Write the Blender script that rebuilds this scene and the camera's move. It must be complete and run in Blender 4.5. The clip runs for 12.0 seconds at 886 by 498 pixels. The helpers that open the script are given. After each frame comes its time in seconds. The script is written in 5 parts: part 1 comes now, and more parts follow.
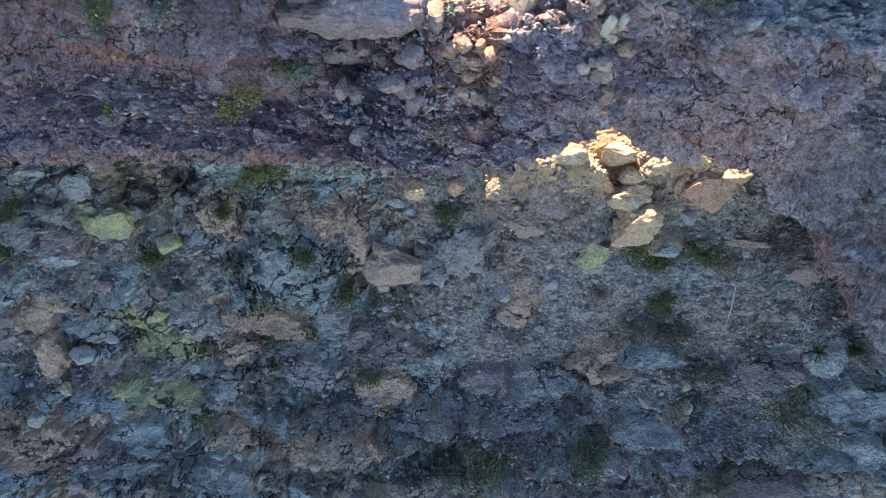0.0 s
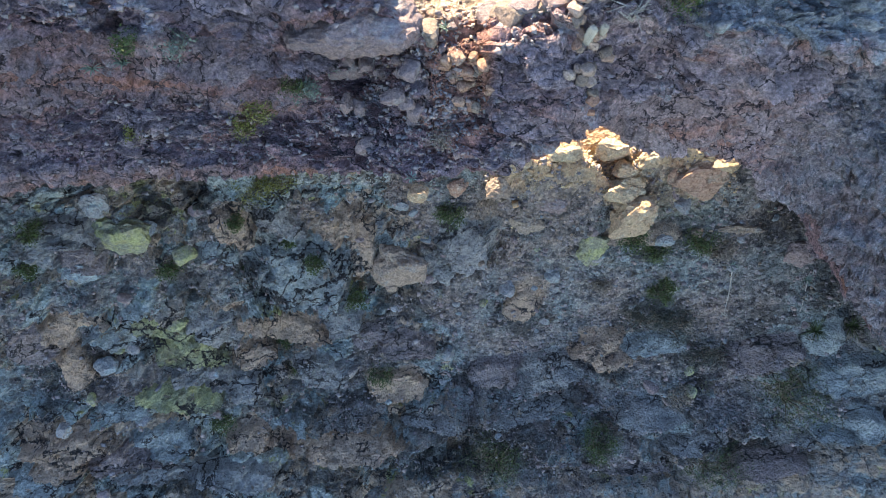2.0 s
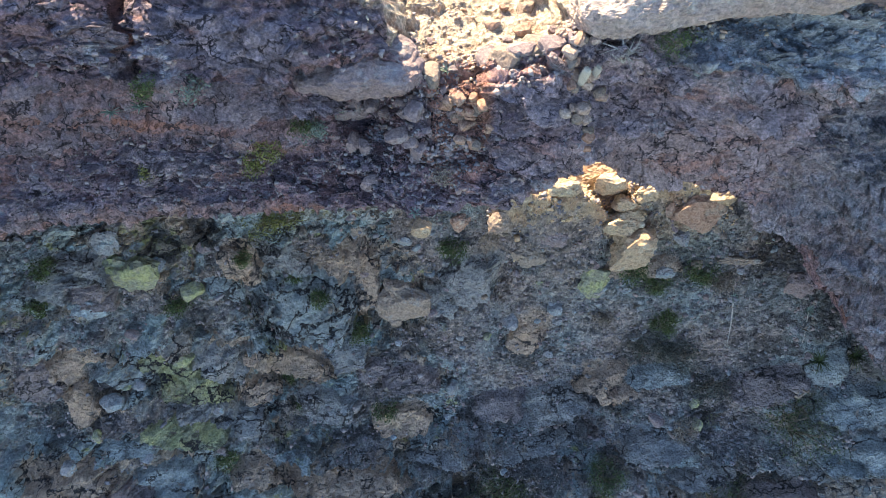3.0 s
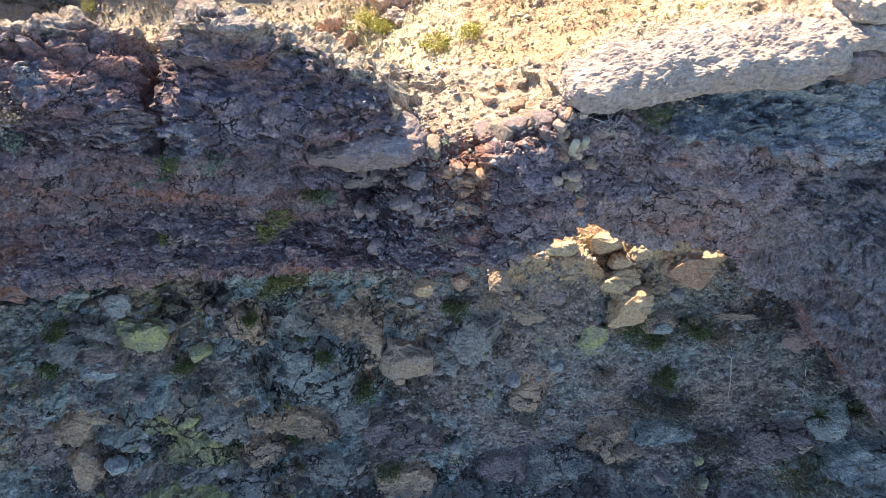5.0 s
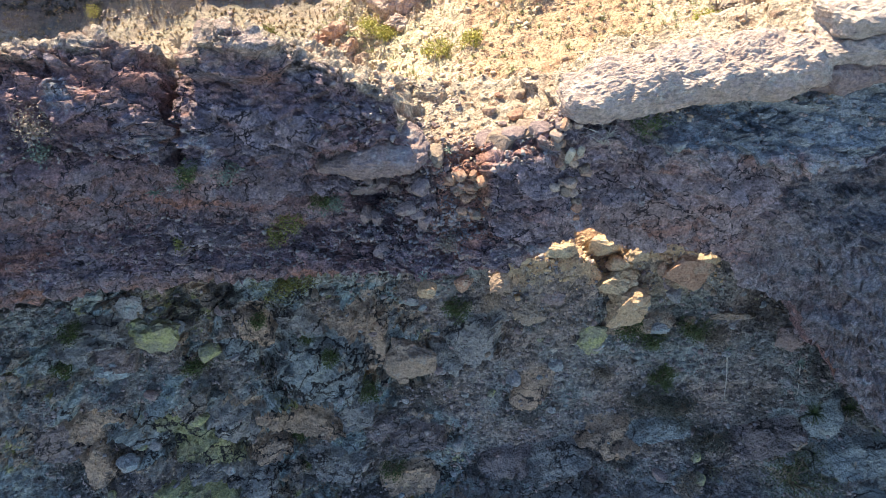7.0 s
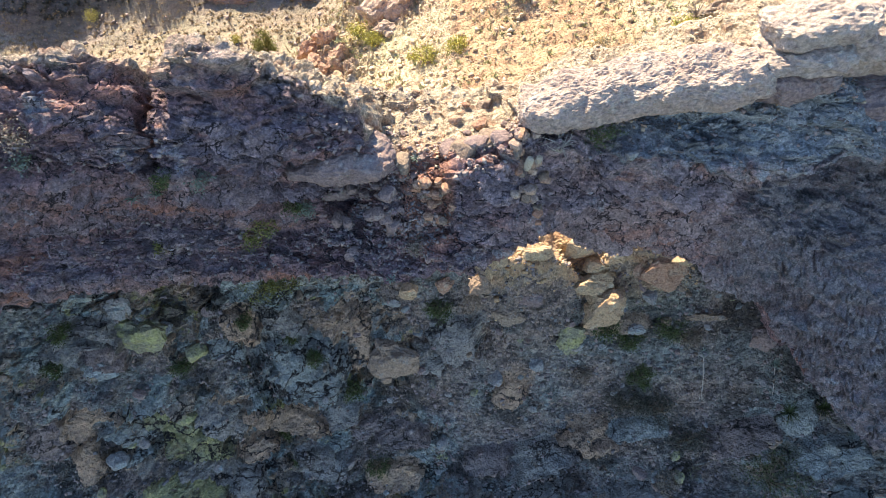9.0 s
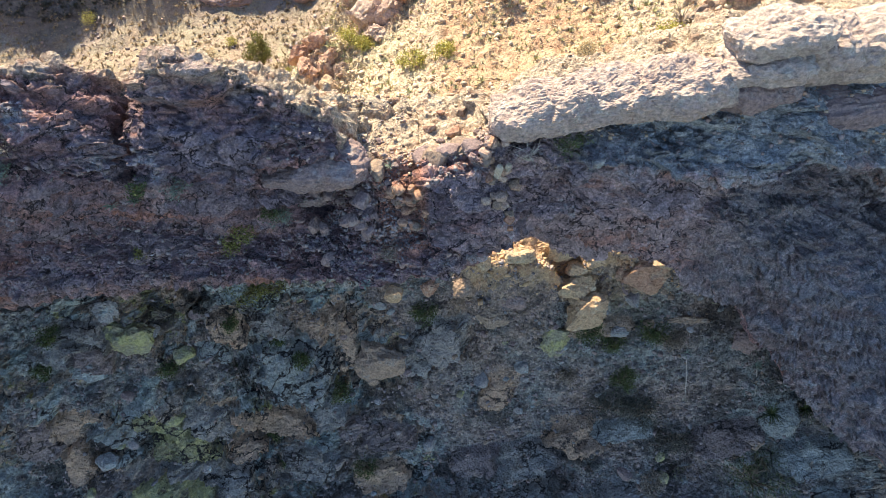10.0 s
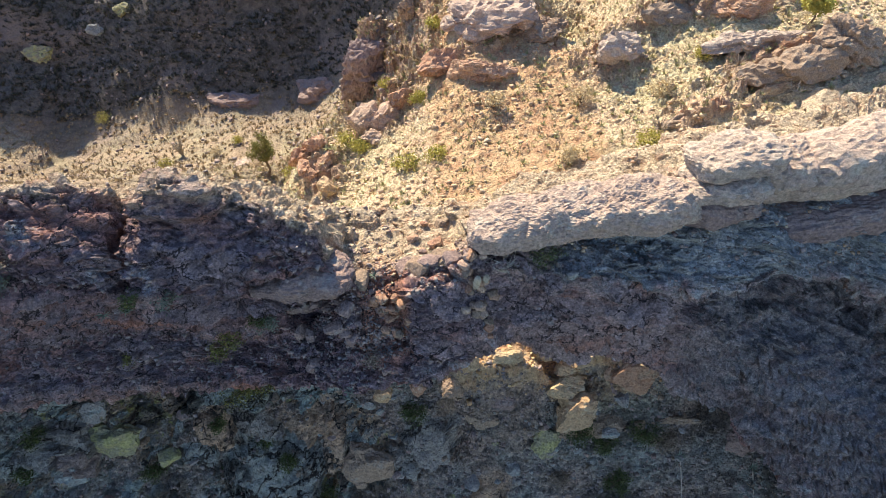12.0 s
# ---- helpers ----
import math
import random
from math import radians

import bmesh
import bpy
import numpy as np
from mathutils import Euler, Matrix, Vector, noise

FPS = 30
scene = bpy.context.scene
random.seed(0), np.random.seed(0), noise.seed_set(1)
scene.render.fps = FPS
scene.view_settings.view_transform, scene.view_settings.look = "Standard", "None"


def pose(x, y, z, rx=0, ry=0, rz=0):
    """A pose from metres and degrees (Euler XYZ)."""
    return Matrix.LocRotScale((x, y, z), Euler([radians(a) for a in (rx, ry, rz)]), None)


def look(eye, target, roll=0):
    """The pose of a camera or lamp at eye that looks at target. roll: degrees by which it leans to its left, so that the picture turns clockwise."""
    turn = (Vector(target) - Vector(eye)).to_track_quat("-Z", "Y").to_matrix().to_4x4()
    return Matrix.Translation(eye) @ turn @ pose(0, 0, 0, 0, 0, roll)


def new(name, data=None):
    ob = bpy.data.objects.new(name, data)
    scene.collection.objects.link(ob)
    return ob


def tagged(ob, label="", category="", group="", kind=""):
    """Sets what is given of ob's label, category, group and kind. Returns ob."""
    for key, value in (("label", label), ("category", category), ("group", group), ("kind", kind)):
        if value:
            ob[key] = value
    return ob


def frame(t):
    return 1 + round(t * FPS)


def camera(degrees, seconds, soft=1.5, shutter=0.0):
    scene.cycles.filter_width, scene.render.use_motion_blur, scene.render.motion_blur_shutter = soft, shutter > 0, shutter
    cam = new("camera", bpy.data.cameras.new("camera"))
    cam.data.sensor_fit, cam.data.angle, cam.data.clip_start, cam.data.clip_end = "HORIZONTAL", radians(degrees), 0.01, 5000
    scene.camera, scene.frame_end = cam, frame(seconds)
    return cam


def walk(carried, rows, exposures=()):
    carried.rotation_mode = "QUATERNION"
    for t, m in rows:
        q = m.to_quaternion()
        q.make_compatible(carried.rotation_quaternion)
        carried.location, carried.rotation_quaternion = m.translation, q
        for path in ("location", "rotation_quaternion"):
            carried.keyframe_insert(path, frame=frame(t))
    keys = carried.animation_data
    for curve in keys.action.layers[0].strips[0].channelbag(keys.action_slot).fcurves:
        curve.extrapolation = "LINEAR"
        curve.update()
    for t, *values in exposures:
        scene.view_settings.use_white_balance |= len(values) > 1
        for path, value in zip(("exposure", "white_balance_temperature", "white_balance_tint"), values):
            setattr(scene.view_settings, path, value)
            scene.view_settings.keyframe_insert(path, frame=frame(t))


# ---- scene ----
cam = camera(71.9, 12.0, soft=0.6)
METRES, EYE, TILT, LEAN, TURN = 8.0, 60.0, -65.0, 0.0, 0.0
ROWS = [
    (0.0, 0.0, 0.0, 0.0, 0.0, 0.0, -0.0),
    (0.5, -0.0013, -0.0406, -0.0028, 0.1, 0.03, 0.57),
    (1.0, -0.0037, -0.0817, -0.0054, 0.18, 0.07, 1.5),
    (1.5, -0.0032, -0.1222, -0.007, 0.27, 0.1, 2.33),
    (2.0, 0.0003, -0.1601, -0.0047, 0.41, 0.02, 2.66),
    (2.5, 0.0004, -0.1935, -0.0175, 0.69, 1.06, 3.01),
    (3.0, 0.0019, -0.2293, -0.0172, 0.75, 3.38, 3.16),
    (5.0, 0.0001, -0.3665, -0.0198, 0.95, 8.81, 3.75),
    (5.5, -0.0019, -0.3989, -0.021, 1.0, 8.84, 3.85),
    (6.0, -0.0046, -0.4307, -0.0229, 1.06, 8.88, 3.88),
    (6.5, -0.0066, -0.4606, -0.0247, 1.1, 8.9, 3.9),
    (8.5, 0.0901, -0.569, -0.0375, 1.27, 9.0, 3.9),
    (9.0, 0.1559, -0.5963, -0.0412, 1.31, 9.02, 3.9),
    (9.5, 0.2233, -0.6222, -0.0409, 1.35, 9.03, 3.89),
    (10.0, 0.2825, -0.6504, -0.0345, 1.39, 9.05, 3.89),
    (10.5, 0.328, -0.6798, -0.022, 1.42, 9.3, 3.88),
    (11.0, 0.356, -0.7074, -0.0035, 1.44, 11.66, 3.88),
    (11.5, 0.3706, -0.7378, 0.018, 1.44, 15.53, 3.86),
    (12.0, 0.3788, -0.767, 0.0369, 1.45, 17.15, 3.85),
]
walk(cam, [(t, pose(0, 0, EYE, TILT, LEAN, TURN) @ pose(METRES * x, METRES * y, METRES * z, 90 + pitch, roll, yaw)) for t, x, y, z, yaw, pitch, roll in ROWS],
     exposures=[(0.0, 2.6, 6400, 10), (3.0, 2.5, 6400, 10), (5.5, 2.1, 6350, 10), (9.5, 1.9, 6450, 10), (11.0, 1.65, 6500, 10), (12.0, 1.45, 6500, 10)])

# ---- light ----
SUN_UP, SUN_LEFT = 37.0, 20.0          # degrees above the horizon; degrees to the left of straight ahead
sun_to = Vector((-math.sin(radians(SUN_LEFT)) * math.cos(radians(SUN_UP)), math.cos(radians(SUN_LEFT)) * math.cos(radians(SUN_UP)), math.sin(radians(SUN_UP))))
lamp = bpy.data.lights.new("sun", "SUN")
lamp.energy, lamp.angle, lamp.color = 4.4, radians(0.5), (1.0, 0.84, 0.60)
sun = new("sun", lamp)
sun.matrix_world = look(sun_to * 100, (0, 0, 0))
world = bpy.data.worlds.new("sky")
scene.world = world
world.use_nodes = True
wn = world.node_tree.nodes
sky = wn.new("ShaderNodeTexSky")
sky.sky_type, sky.sun_disc = "NISHITA", False
sky.sun_elevation, sky.sun_rotation = radians(SUN_UP), radians(-SUN_LEFT)
sky.altitude, sky.air_density, sky.dust_density, sky.ozone_density = 800, 1.0, 0.2, 3.0
wn["Background"].inputs["Strength"].default_value = 0.10
world.node_tree.links.new(sky.outputs[0], wn["Background"].inputs[0])

# ---- noise on arrays ----
_rng = np.random.RandomState(7)
PERM = np.tile(_rng.permutation(512), 2).astype(np.int32)
GRAD = _rng.normal(size=(512, 3))
GRAD = (GRAD / np.linalg.norm(GRAD, axis=1)[:, None]).astype(np.float32)
CELL = _rng.rand(512, 4).astype(np.float32)


def perlin(p):
    p = np.asarray(p, np.float32)
    i = np.floor(p).astype(np.int32)
    f = p - i
    u = f * f * f * (f * (f * 6 - 15) + 10)
    total = np.zeros(p.shape[:-1], np.float32)
    for a in (0, 1):
        wa, ha = (u[..., 0] if a else 1 - u[..., 0]), PERM[(i[..., 0] + a) & 511]
        for b in (0, 1):
            wb, hb = wa * (u[..., 1] if b else 1 - u[..., 1]), PERM[(ha + i[..., 1] + b) & 511]
            for c in (0, 1):
                g = GRAD[PERM[(hb + i[..., 2] + c) & 511]]
                d = g[..., 0] * (f[..., 0] - a) + g[..., 1] * (f[..., 1] - b) + g[..., 2] * (f[..., 2] - c)
                total += d * wb * (u[..., 2] if c else 1 - u[..., 2])
    return total * 1.5


def fbm(p, octaves=5, gain=0.5, ridged=False):
    p = np.asarray(p, np.float32)
    total, amp = 0.0, 1.0
    for o in range(octaves):
        n = perlin(p + 17.3 * o)
        total = total + amp * ((1 - 2 * np.abs(n)) if ridged else n)
        amp *= gain
        p = p * 2.03
    return total


def facets(p, size, height, tilt, warp=0.3, hang=0.0, edge=0.12, gap=0.22):
    """Broken rock: each cell is a tilted face of its own height, with sharp steps between; hang: how far each one leans out over the next."""
    q = np.asarray(np.asarray(p) / size, np.float32)
    q = q + np.float32(warp) * np.stack([fbm(q * 1.4 + s, 2) for s in (0.0, 31.7, 77.1)], axis=-1)
    i = np.floor(q).astype(np.int32)
    f1 = np.full(q.shape[:-1], 81.0, np.float32)
    f2 = np.full(q.shape[:-1], 81.0, np.float32)
    best = np.zeros(q.shape[:-1], np.int32)
    out = np.zeros(q.shape, np.float32)
    for a in (-1, 0, 1):
        ha = PERM[(i[..., 0] + a) & 511]
        for b in (-1, 0, 1):
            hb = PERM[(ha + i[..., 1] + b) & 511]
            for c in (-1, 0, 1):
                h = PERM[(hb + i[..., 2] + c) & 511]
                delta = q - i - CELL[h][..., :3] - np.array((a, b, c), np.float32)
                d = (delta * delta).sum(axis=-1)
                near = d < f1
                f2 = np.where(near, f1, np.minimum(f2, d))
                f1 = np.where(near, d, f1)
                best = np.where(near, h, best)
                out[near] = delta[near]
    val = CELL[best][..., 3]
    lean = (out * GRAD[best]).sum(axis=-1) * tilt - out[..., 2] * hang
    w = smooth(0.0, edge, np.sqrt(f2) - np.sqrt(f1))
    return ((val - 0.5) * height + lean) * w - gap * height * (1 - w), val


def smooth(a, b, x):
    t = np.clip((np.asarray(x, float) - a) / (b - a), 0, 1)
    return t * t * (3 - 2 * t)


def grid_mesh(name, pts, close_v=False):
    """A sheet from an array of rows and columns of points."""
    nu, nv = pts.shape[:2]
    idx = np.arange(nu * nv).reshape(nu, nv)
    if close_v:
        idx = np.concatenate([idx, idx[:, :1]], axis=1)
    quads = np.stack([idx[:-1, :-1], idx[1:, :-1], idx[1:, 1:], idx[:-1, 1:]], axis=-1).reshape(-1, 4)
    me = bpy.data.meshes.new(name)
    me.vertices.add(nu * nv)
    me.vertices.foreach_set("co", pts.reshape(-1).astype(np.float32))
    me.loops.add(quads.size)
    me.loops.foreach_set("vertex_index", quads.reshape(-1).astype(np.int32))
    me.polygons.add(len(quads))
    me.polygons.foreach_set("loop_start", np.arange(0, quads.size, 4, dtype=np.int32))
    me.update(calc_edges=True)
    me.shade_flat()
    return me


def sheet_normals(pts, close_v=False):
    du = np.gradient(pts, axis=0)
    if close_v:
        dv = (np.roll(pts, -1, axis=1) - np.roll(pts, 1, axis=1)) / 2
    else:
        dv = np.gradient(pts, axis=1)
    n = np.cross(du, dv)
    return n / np.maximum(np.linalg.norm(n, axis=-1, keepdims=True), 1e-9)


# ---- materials ----
def node_material(name):
    m = bpy.data.materials.new(name)
    m.use_nodes = True
    nt = m.node_tree
    return m, nt, nt.nodes["Principled BSDF"]


def tex(nt, kind, vec=None, **vals):
    n = nt.nodes.new(kind)
    for key, val in vals.items():
        n.inputs[key].default_value = val
    if vec is not None:
        nt.links.new(vec, n.inputs["Vector"])
    return n


def ramp(nt, fac, stops):
    n = nt.nodes.new("ShaderNodeValToRGB")
    el = n.color_ramp.elements
    while len(el) < len(stops):
        el.new(0.5)
    for e, (at, col) in zip(el, stops):
        e.position, e.color = at, (*col, 1)
    nt.links.new(fac, n.inputs[0])
    return n.outputs[0]


def mask(nt, fac, low, high):
    return ramp(nt, fac, [(low, (0, 0, 0)), (high, (1, 1, 1))])


def mix(nt, fac, a, b, mode="MIX"):
    n = nt.nodes.new("ShaderNodeMix")
    n.data_type, n.blend_type = "RGBA", mode
    for sock, val in ((n.inputs[0], fac), (n.inputs[6], a), (n.inputs[7], b)):
        if isinstance(val, (int, float)):
            sock.default_value = val
        elif isinstance(val, tuple):
            sock.default_value = (*val, 1)
        else:
            nt.links.new(val, sock)
    return n.outputs[2]


def sums(nt, a, b, op="ADD"):
    n = nt.nodes.new("ShaderNodeMath")
    n.operation = op
    for sock, val in zip(n.inputs, (a, b)):
        if isinstance(val, (int, float)):
            sock.default_value = val
        else:
            nt.links.new(val, sock)
    return n.outputs[0]


def attribute(nt, name):
    n = nt.nodes.new("ShaderNodeAttribute")
    n.attribute_name = name
    return n.outputs["Fac"]


def stretched(nt, co, scale, turn=(0, 0, 0)):
    n = nt.nodes.new("ShaderNodeMapping")
    n.inputs["Scale"].default_value, n.inputs["Rotation"].default_value = scale, [radians(a) for a in turn]
    nt.links.new(co, n.inputs["Vector"])
    return n.outputs[0]


def relief_bump(nt, bsdf, layers, distance=0.06, strength=0.9):
    """layers: (height, weight) pairs summed into one bump."""
    total = None
    for h, w in layers:
        s = sums(nt, h, w, "MULTIPLY")
        total = s if total is None else sums(nt, total, s)
    n = nt.nodes.new("ShaderNodeBump")
    n.inputs["Strength"].default_value, n.inputs["Distance"].default_value = strength, distance
    nt.links.new(total, n.inputs["Height"])
    nt.links.new(n.outputs[0], bsdf.inputs["Normal"])


def creases(nt, co, scale):
    n = tex(nt, "ShaderNodeTexNoise", co)
    n.noise_type = "RIDGED_MULTIFRACTAL"
    n.inputs["Scale"].default_value, n.inputs["Detail"].default_value, n.inputs["Roughness"].default_value = scale, 8.0, 0.6
    n.inputs["Offset"].default_value, n.inputs["Gain"].default_value = 0.9, 1.6
    return n.outputs[0]


def matte(bsdf, rough=0.93, spec=0.2):
    bsdf.inputs["Roughness"].default_value, bsdf.inputs["Specular IOR Level"].default_value = rough, spec


def cracks(nt, co, scale, width, gaps, stretch=(0.75, 1, 1.35)):
    """Thin broken lines between blocks, black where there is a crack."""
    bend = tex(nt, "ShaderNodeTexNoise", co, Scale=scale * 1.7, Detail=5.0, Roughness=0.65).outputs["Color"]
    n = nt.nodes.new("ShaderNodeVectorMath")
    n.operation = "MULTIPLY_ADD"
    nt.links.new(bend, n.inputs[0])
    n.inputs[1].default_value = (0.9 / scale,) * 3
    nt.links.new(stretched(nt, co, stretch, (0, 10, 0)), n.inputs[2])
    v = nt.nodes.new("ShaderNodeTexVoronoi")
    v.feature = "DISTANCE_TO_EDGE"
    v.inputs["Scale"].default_value = scale
    nt.links.new(n.outputs[0], v.inputs["Vector"])
    line = ramp(nt, v.outputs["Distance"], [(width * 0.3, (1, 1, 1)), (width, (0, 0, 0))])
    where = tex(nt, "ShaderNodeTexNoise", co, Scale=scale * 0.8, Detail=3.0).outputs[0]
    return mix(nt, 1.0, line, mask(nt, where, gaps, gaps + 0.08), "MULTIPLY")


def ground_material():
    m, nt, bsdf = node_material("slope_and_saddle_ground")
    co = nt.nodes.new("ShaderNodeTexCoord").outputs["Object"]
    wide = tex(nt, "ShaderNodeTexNoise", co, Scale=0.16, Detail=5.0, Roughness=0.6).outputs[0]
    midn = tex(nt, "ShaderNodeTexNoise", co, Scale=0.9, Detail=9.0, Roughness=0.68).outputs[0]
    fine = tex(nt, "ShaderNodeTexNoise", co, Scale=7.0, Detail=8.0, Roughness=0.75).outputs[0]
    layers = tex(nt, "ShaderNodeTexNoise", stretched(nt, co, (0.7, 0.8, 1.25), (0, 14, 0)), Scale=1.7, Detail=10.0, Roughness=0.74).outputs[0]
    stones = tex(nt, "ShaderNodeTexVoronoi", co, Scale=5.5)
    pebbles = tex(nt, "ShaderNodeTexVoronoi", co, Scale=15.0)
    tone = sums(nt, sums(nt, attribute(nt, "tone"), 0.5, "MULTIPLY"), sums(nt, tex(nt, "ShaderNodeTexNoise", co, Scale=0.55, Detail=8.0, Roughness=0.66).outputs[0], 0.55, "MULTIPLY"))
    rock = ramp(nt, tone, [(0.28, (0.13, 0.11, 0.11)), (0.38, (0.30, 0.27, 0.25)), (0.46, (0.47, 0.345, 0.245)), (0.53, (0.26, 0.27, 0.265)), (0.60, (0.42, 0.34, 0.275)), (0.70, (0.47, 0.45, 0.41))])
    rock = mix(nt, sums(nt, mask(nt, attribute(nt, "slab"), 0.56, 0.60), 0.85, "MULTIPLY"), rock, (0.40, 0.45, 0.44))
    rock = mix(nt, sums(nt, ramp(nt, attribute(nt, "slab"), [(0.22, (1, 1, 1)), (0.26, (0, 0, 0))]), 0.8, "MULTIPLY"), rock, (0.52, 0.39, 0.285))
    lichen = tex(nt, "ShaderNodeTexNoise", co, Scale=0.42, Detail=8.0, Roughness=0.72).outputs[0]
    rock = mix(nt, mask(nt, lichen, 0.575, 0.63), rock, (0.40, 0.39, 0.17))
    teal = tex(nt, "ShaderNodeTexNoise", stretched(nt, co, (1, 1, 1.4)), Scale=0.33, Detail=8.0, Roughness=0.75).outputs[0]
    rock = mix(nt, mask(nt, teal, 0.53, 0.59), rock, (0.29, 0.355, 0.36))
    rock = mix(nt, mask(nt, layers, 0.57, 0.63), rock, (0.12, 0.105, 0.105))
    rock = mix(nt, sums(nt, attribute(nt, "tan"), 0.9, "MULTIPLY"), rock, mix(nt, mask(nt, midn, 0.42, 0.58), (0.54, 0.385, 0.275), (0.38, 0.28, 0.215)))
    for coat, pale, deep in (("grey", (0.37, 0.355, 0.34), (0.24, 0.235, 0.235)), ("teal", (0.39, 0.42, 0.41), (0.25, 0.275, 0.28)), ("olive", (0.46, 0.45, 0.22), (0.30, 0.30, 0.20)), ("mauve", (0.33, 0.265, 0.255), (0.22, 0.18, 0.18))):
        rock = mix(nt, sums(nt, attribute(nt, coat), 0.92, "MULTIPLY"), rock, mix(nt, mask(nt, midn, 0.40, 0.60), pale, deep))
    # dark earth, and the shade of crevices and ledges put into the colour
    rock = mix(nt, sums(nt, attribute(nt, "earth_and_shade"), 0.8, "MULTIPLY"), rock, mix(nt, mask(nt, midn, 0.42, 0.60), (0.045, 0.042, 0.04), (0.13, 0.12, 0.11)))
    rock = mix(nt, cracks(nt, co, 0.42, 0.045, 0.46, (0.3, 1, 1.3)), rock, (0.04, 0.036, 0.036))
    rock = mix(nt, cracks(nt, co, 0.45, 0.03, 0.48), rock, (0.05, 0.045, 0.045))
    rock = mix(nt, cracks(nt, co, 1.7, 0.03, 0.54), rock, (0.06, 0.055, 0.055))
    grav = mix(nt, mask(nt, wide, 0.42, 0.60), (0.33, 0.275, 0.25), (0.26, 0.295, 0.30))
    grav = mix(nt, mask(nt, midn, 0.48, 0.62), grav, (0.12, 0.11, 0.11))
    grav = mix(nt, sums(nt, attribute(nt, "earth_and_shade"), 0.7, "MULTIPLY"), grav, (0.085, 0.08, 0.078))
    grav = mix(nt, sums(nt, attribute(nt, "tan"), 0.7, "MULTIPLY"), grav, (0.40, 0.31, 0.24))
    grav = mix(nt, 1.0, grav, ramp(nt, stones.outputs["Color"], [(0.1, (0.62, 0.6, 0.6)), (0.6, (1.0, 1.0, 1.0)), (0.95, (1.55, 1.45, 1.35))]), "MULTIPLY")
    shade = mix(nt, attribute(nt, "gravel"), rock, grav)
    shade = mix(nt, 1.0, shade, (0.95, 0.91, 0.85), "MULTIPLY")
    soil = mix(nt, mask(nt, wide, 0.40, 0.62), (0.58, 0.45, 0.32), (0.52, 0.47, 0.31))
    soil = mix(nt, mask(nt, midn, 0.52, 0.66), soil, (0.42, 0.305, 0.21))
    soil = mix(nt, 1.0, soil, ramp(nt, stones.outputs["Color"], [(0.1, (0.66, 0.6, 0.55)), (0.55, (1.0, 1.0, 1.0)), (0.95, (1.4, 1.38, 1.3))]), "MULTIPLY")
    soil = mix(nt, sums(nt, attribute(nt, "gold"), 0.8, "MULTIPLY"), soil, mix(nt, mask(nt, midn, 0.42, 0.60), (0.54, 0.39, 0.23), (0.42, 0.24, 0.14)))
    # far valley brush, with the hill's shade darkened into its colour
    brush_shade = mix(nt, mask(nt, midn, 0.40, 0.60), (0.16, 0.14, 0.125), (0.09, 0.083, 0.078))
    brush_shade = mix(nt, mask(nt, tex(nt, "ShaderNodeTexNoise", co, Scale=0.07, Detail=6.0, Roughness=0.6).outputs[0], 0.54, 0.60), brush_shade, (0.19, 0.16, 0.15))
    soil = mix(nt, sums(nt, attribute(nt, "scrub"), 0.97, "MULTIPLY"), soil, brush_shade)
    col = mix(nt, attribute(nt, "soil"), shade, soil)
    bare = ramp(nt, tone, [(0.28, (0.36, 0.20, 0.13)), (0.44, (0.44, 0.32, 0.23)), (0.58, (0.38, 0.26, 0.19)), (0.72, (0.50, 0.44, 0.34))])
    bare = mix(nt, mask(nt, layers, 0.54, 0.70), bare, (0.22, 0.13, 0.095))
    col = mix(nt, attribute(nt, "crag"), col, bare)
    col = mix(nt, 1.0, col, ramp(nt, fine, [(0.35, (0.68, 0.68, 0.69)), (0.5, (1, 1, 1)), (0.65, (1.34, 1.33, 1.32))]), "MULTIPLY")
    # unseen ground in front, darkened to cut the light bounced onto the slope
    col = mix(nt, attribute(nt, "bounce_cut"), col, mix(nt, mask(nt, midn, 0.4, 0.6), (0.06, 0.07, 0.035), (0.12, 0.11, 0.07)))
    nt.links.new(col, bsdf.inputs["Base Color"])
    matte(bsdf)
    relief_bump(nt, bsdf, [(stones.outputs["Distance"], -0.6), (pebbles.outputs["Distance"], -0.3), (fine, 1.0), (layers, 1.0), (creases(nt, stretched(nt, co, (0.7, 1, 1.2), (0, 12, 0)), 1.3), -0.3)], 0.18, 1.0)
    return m


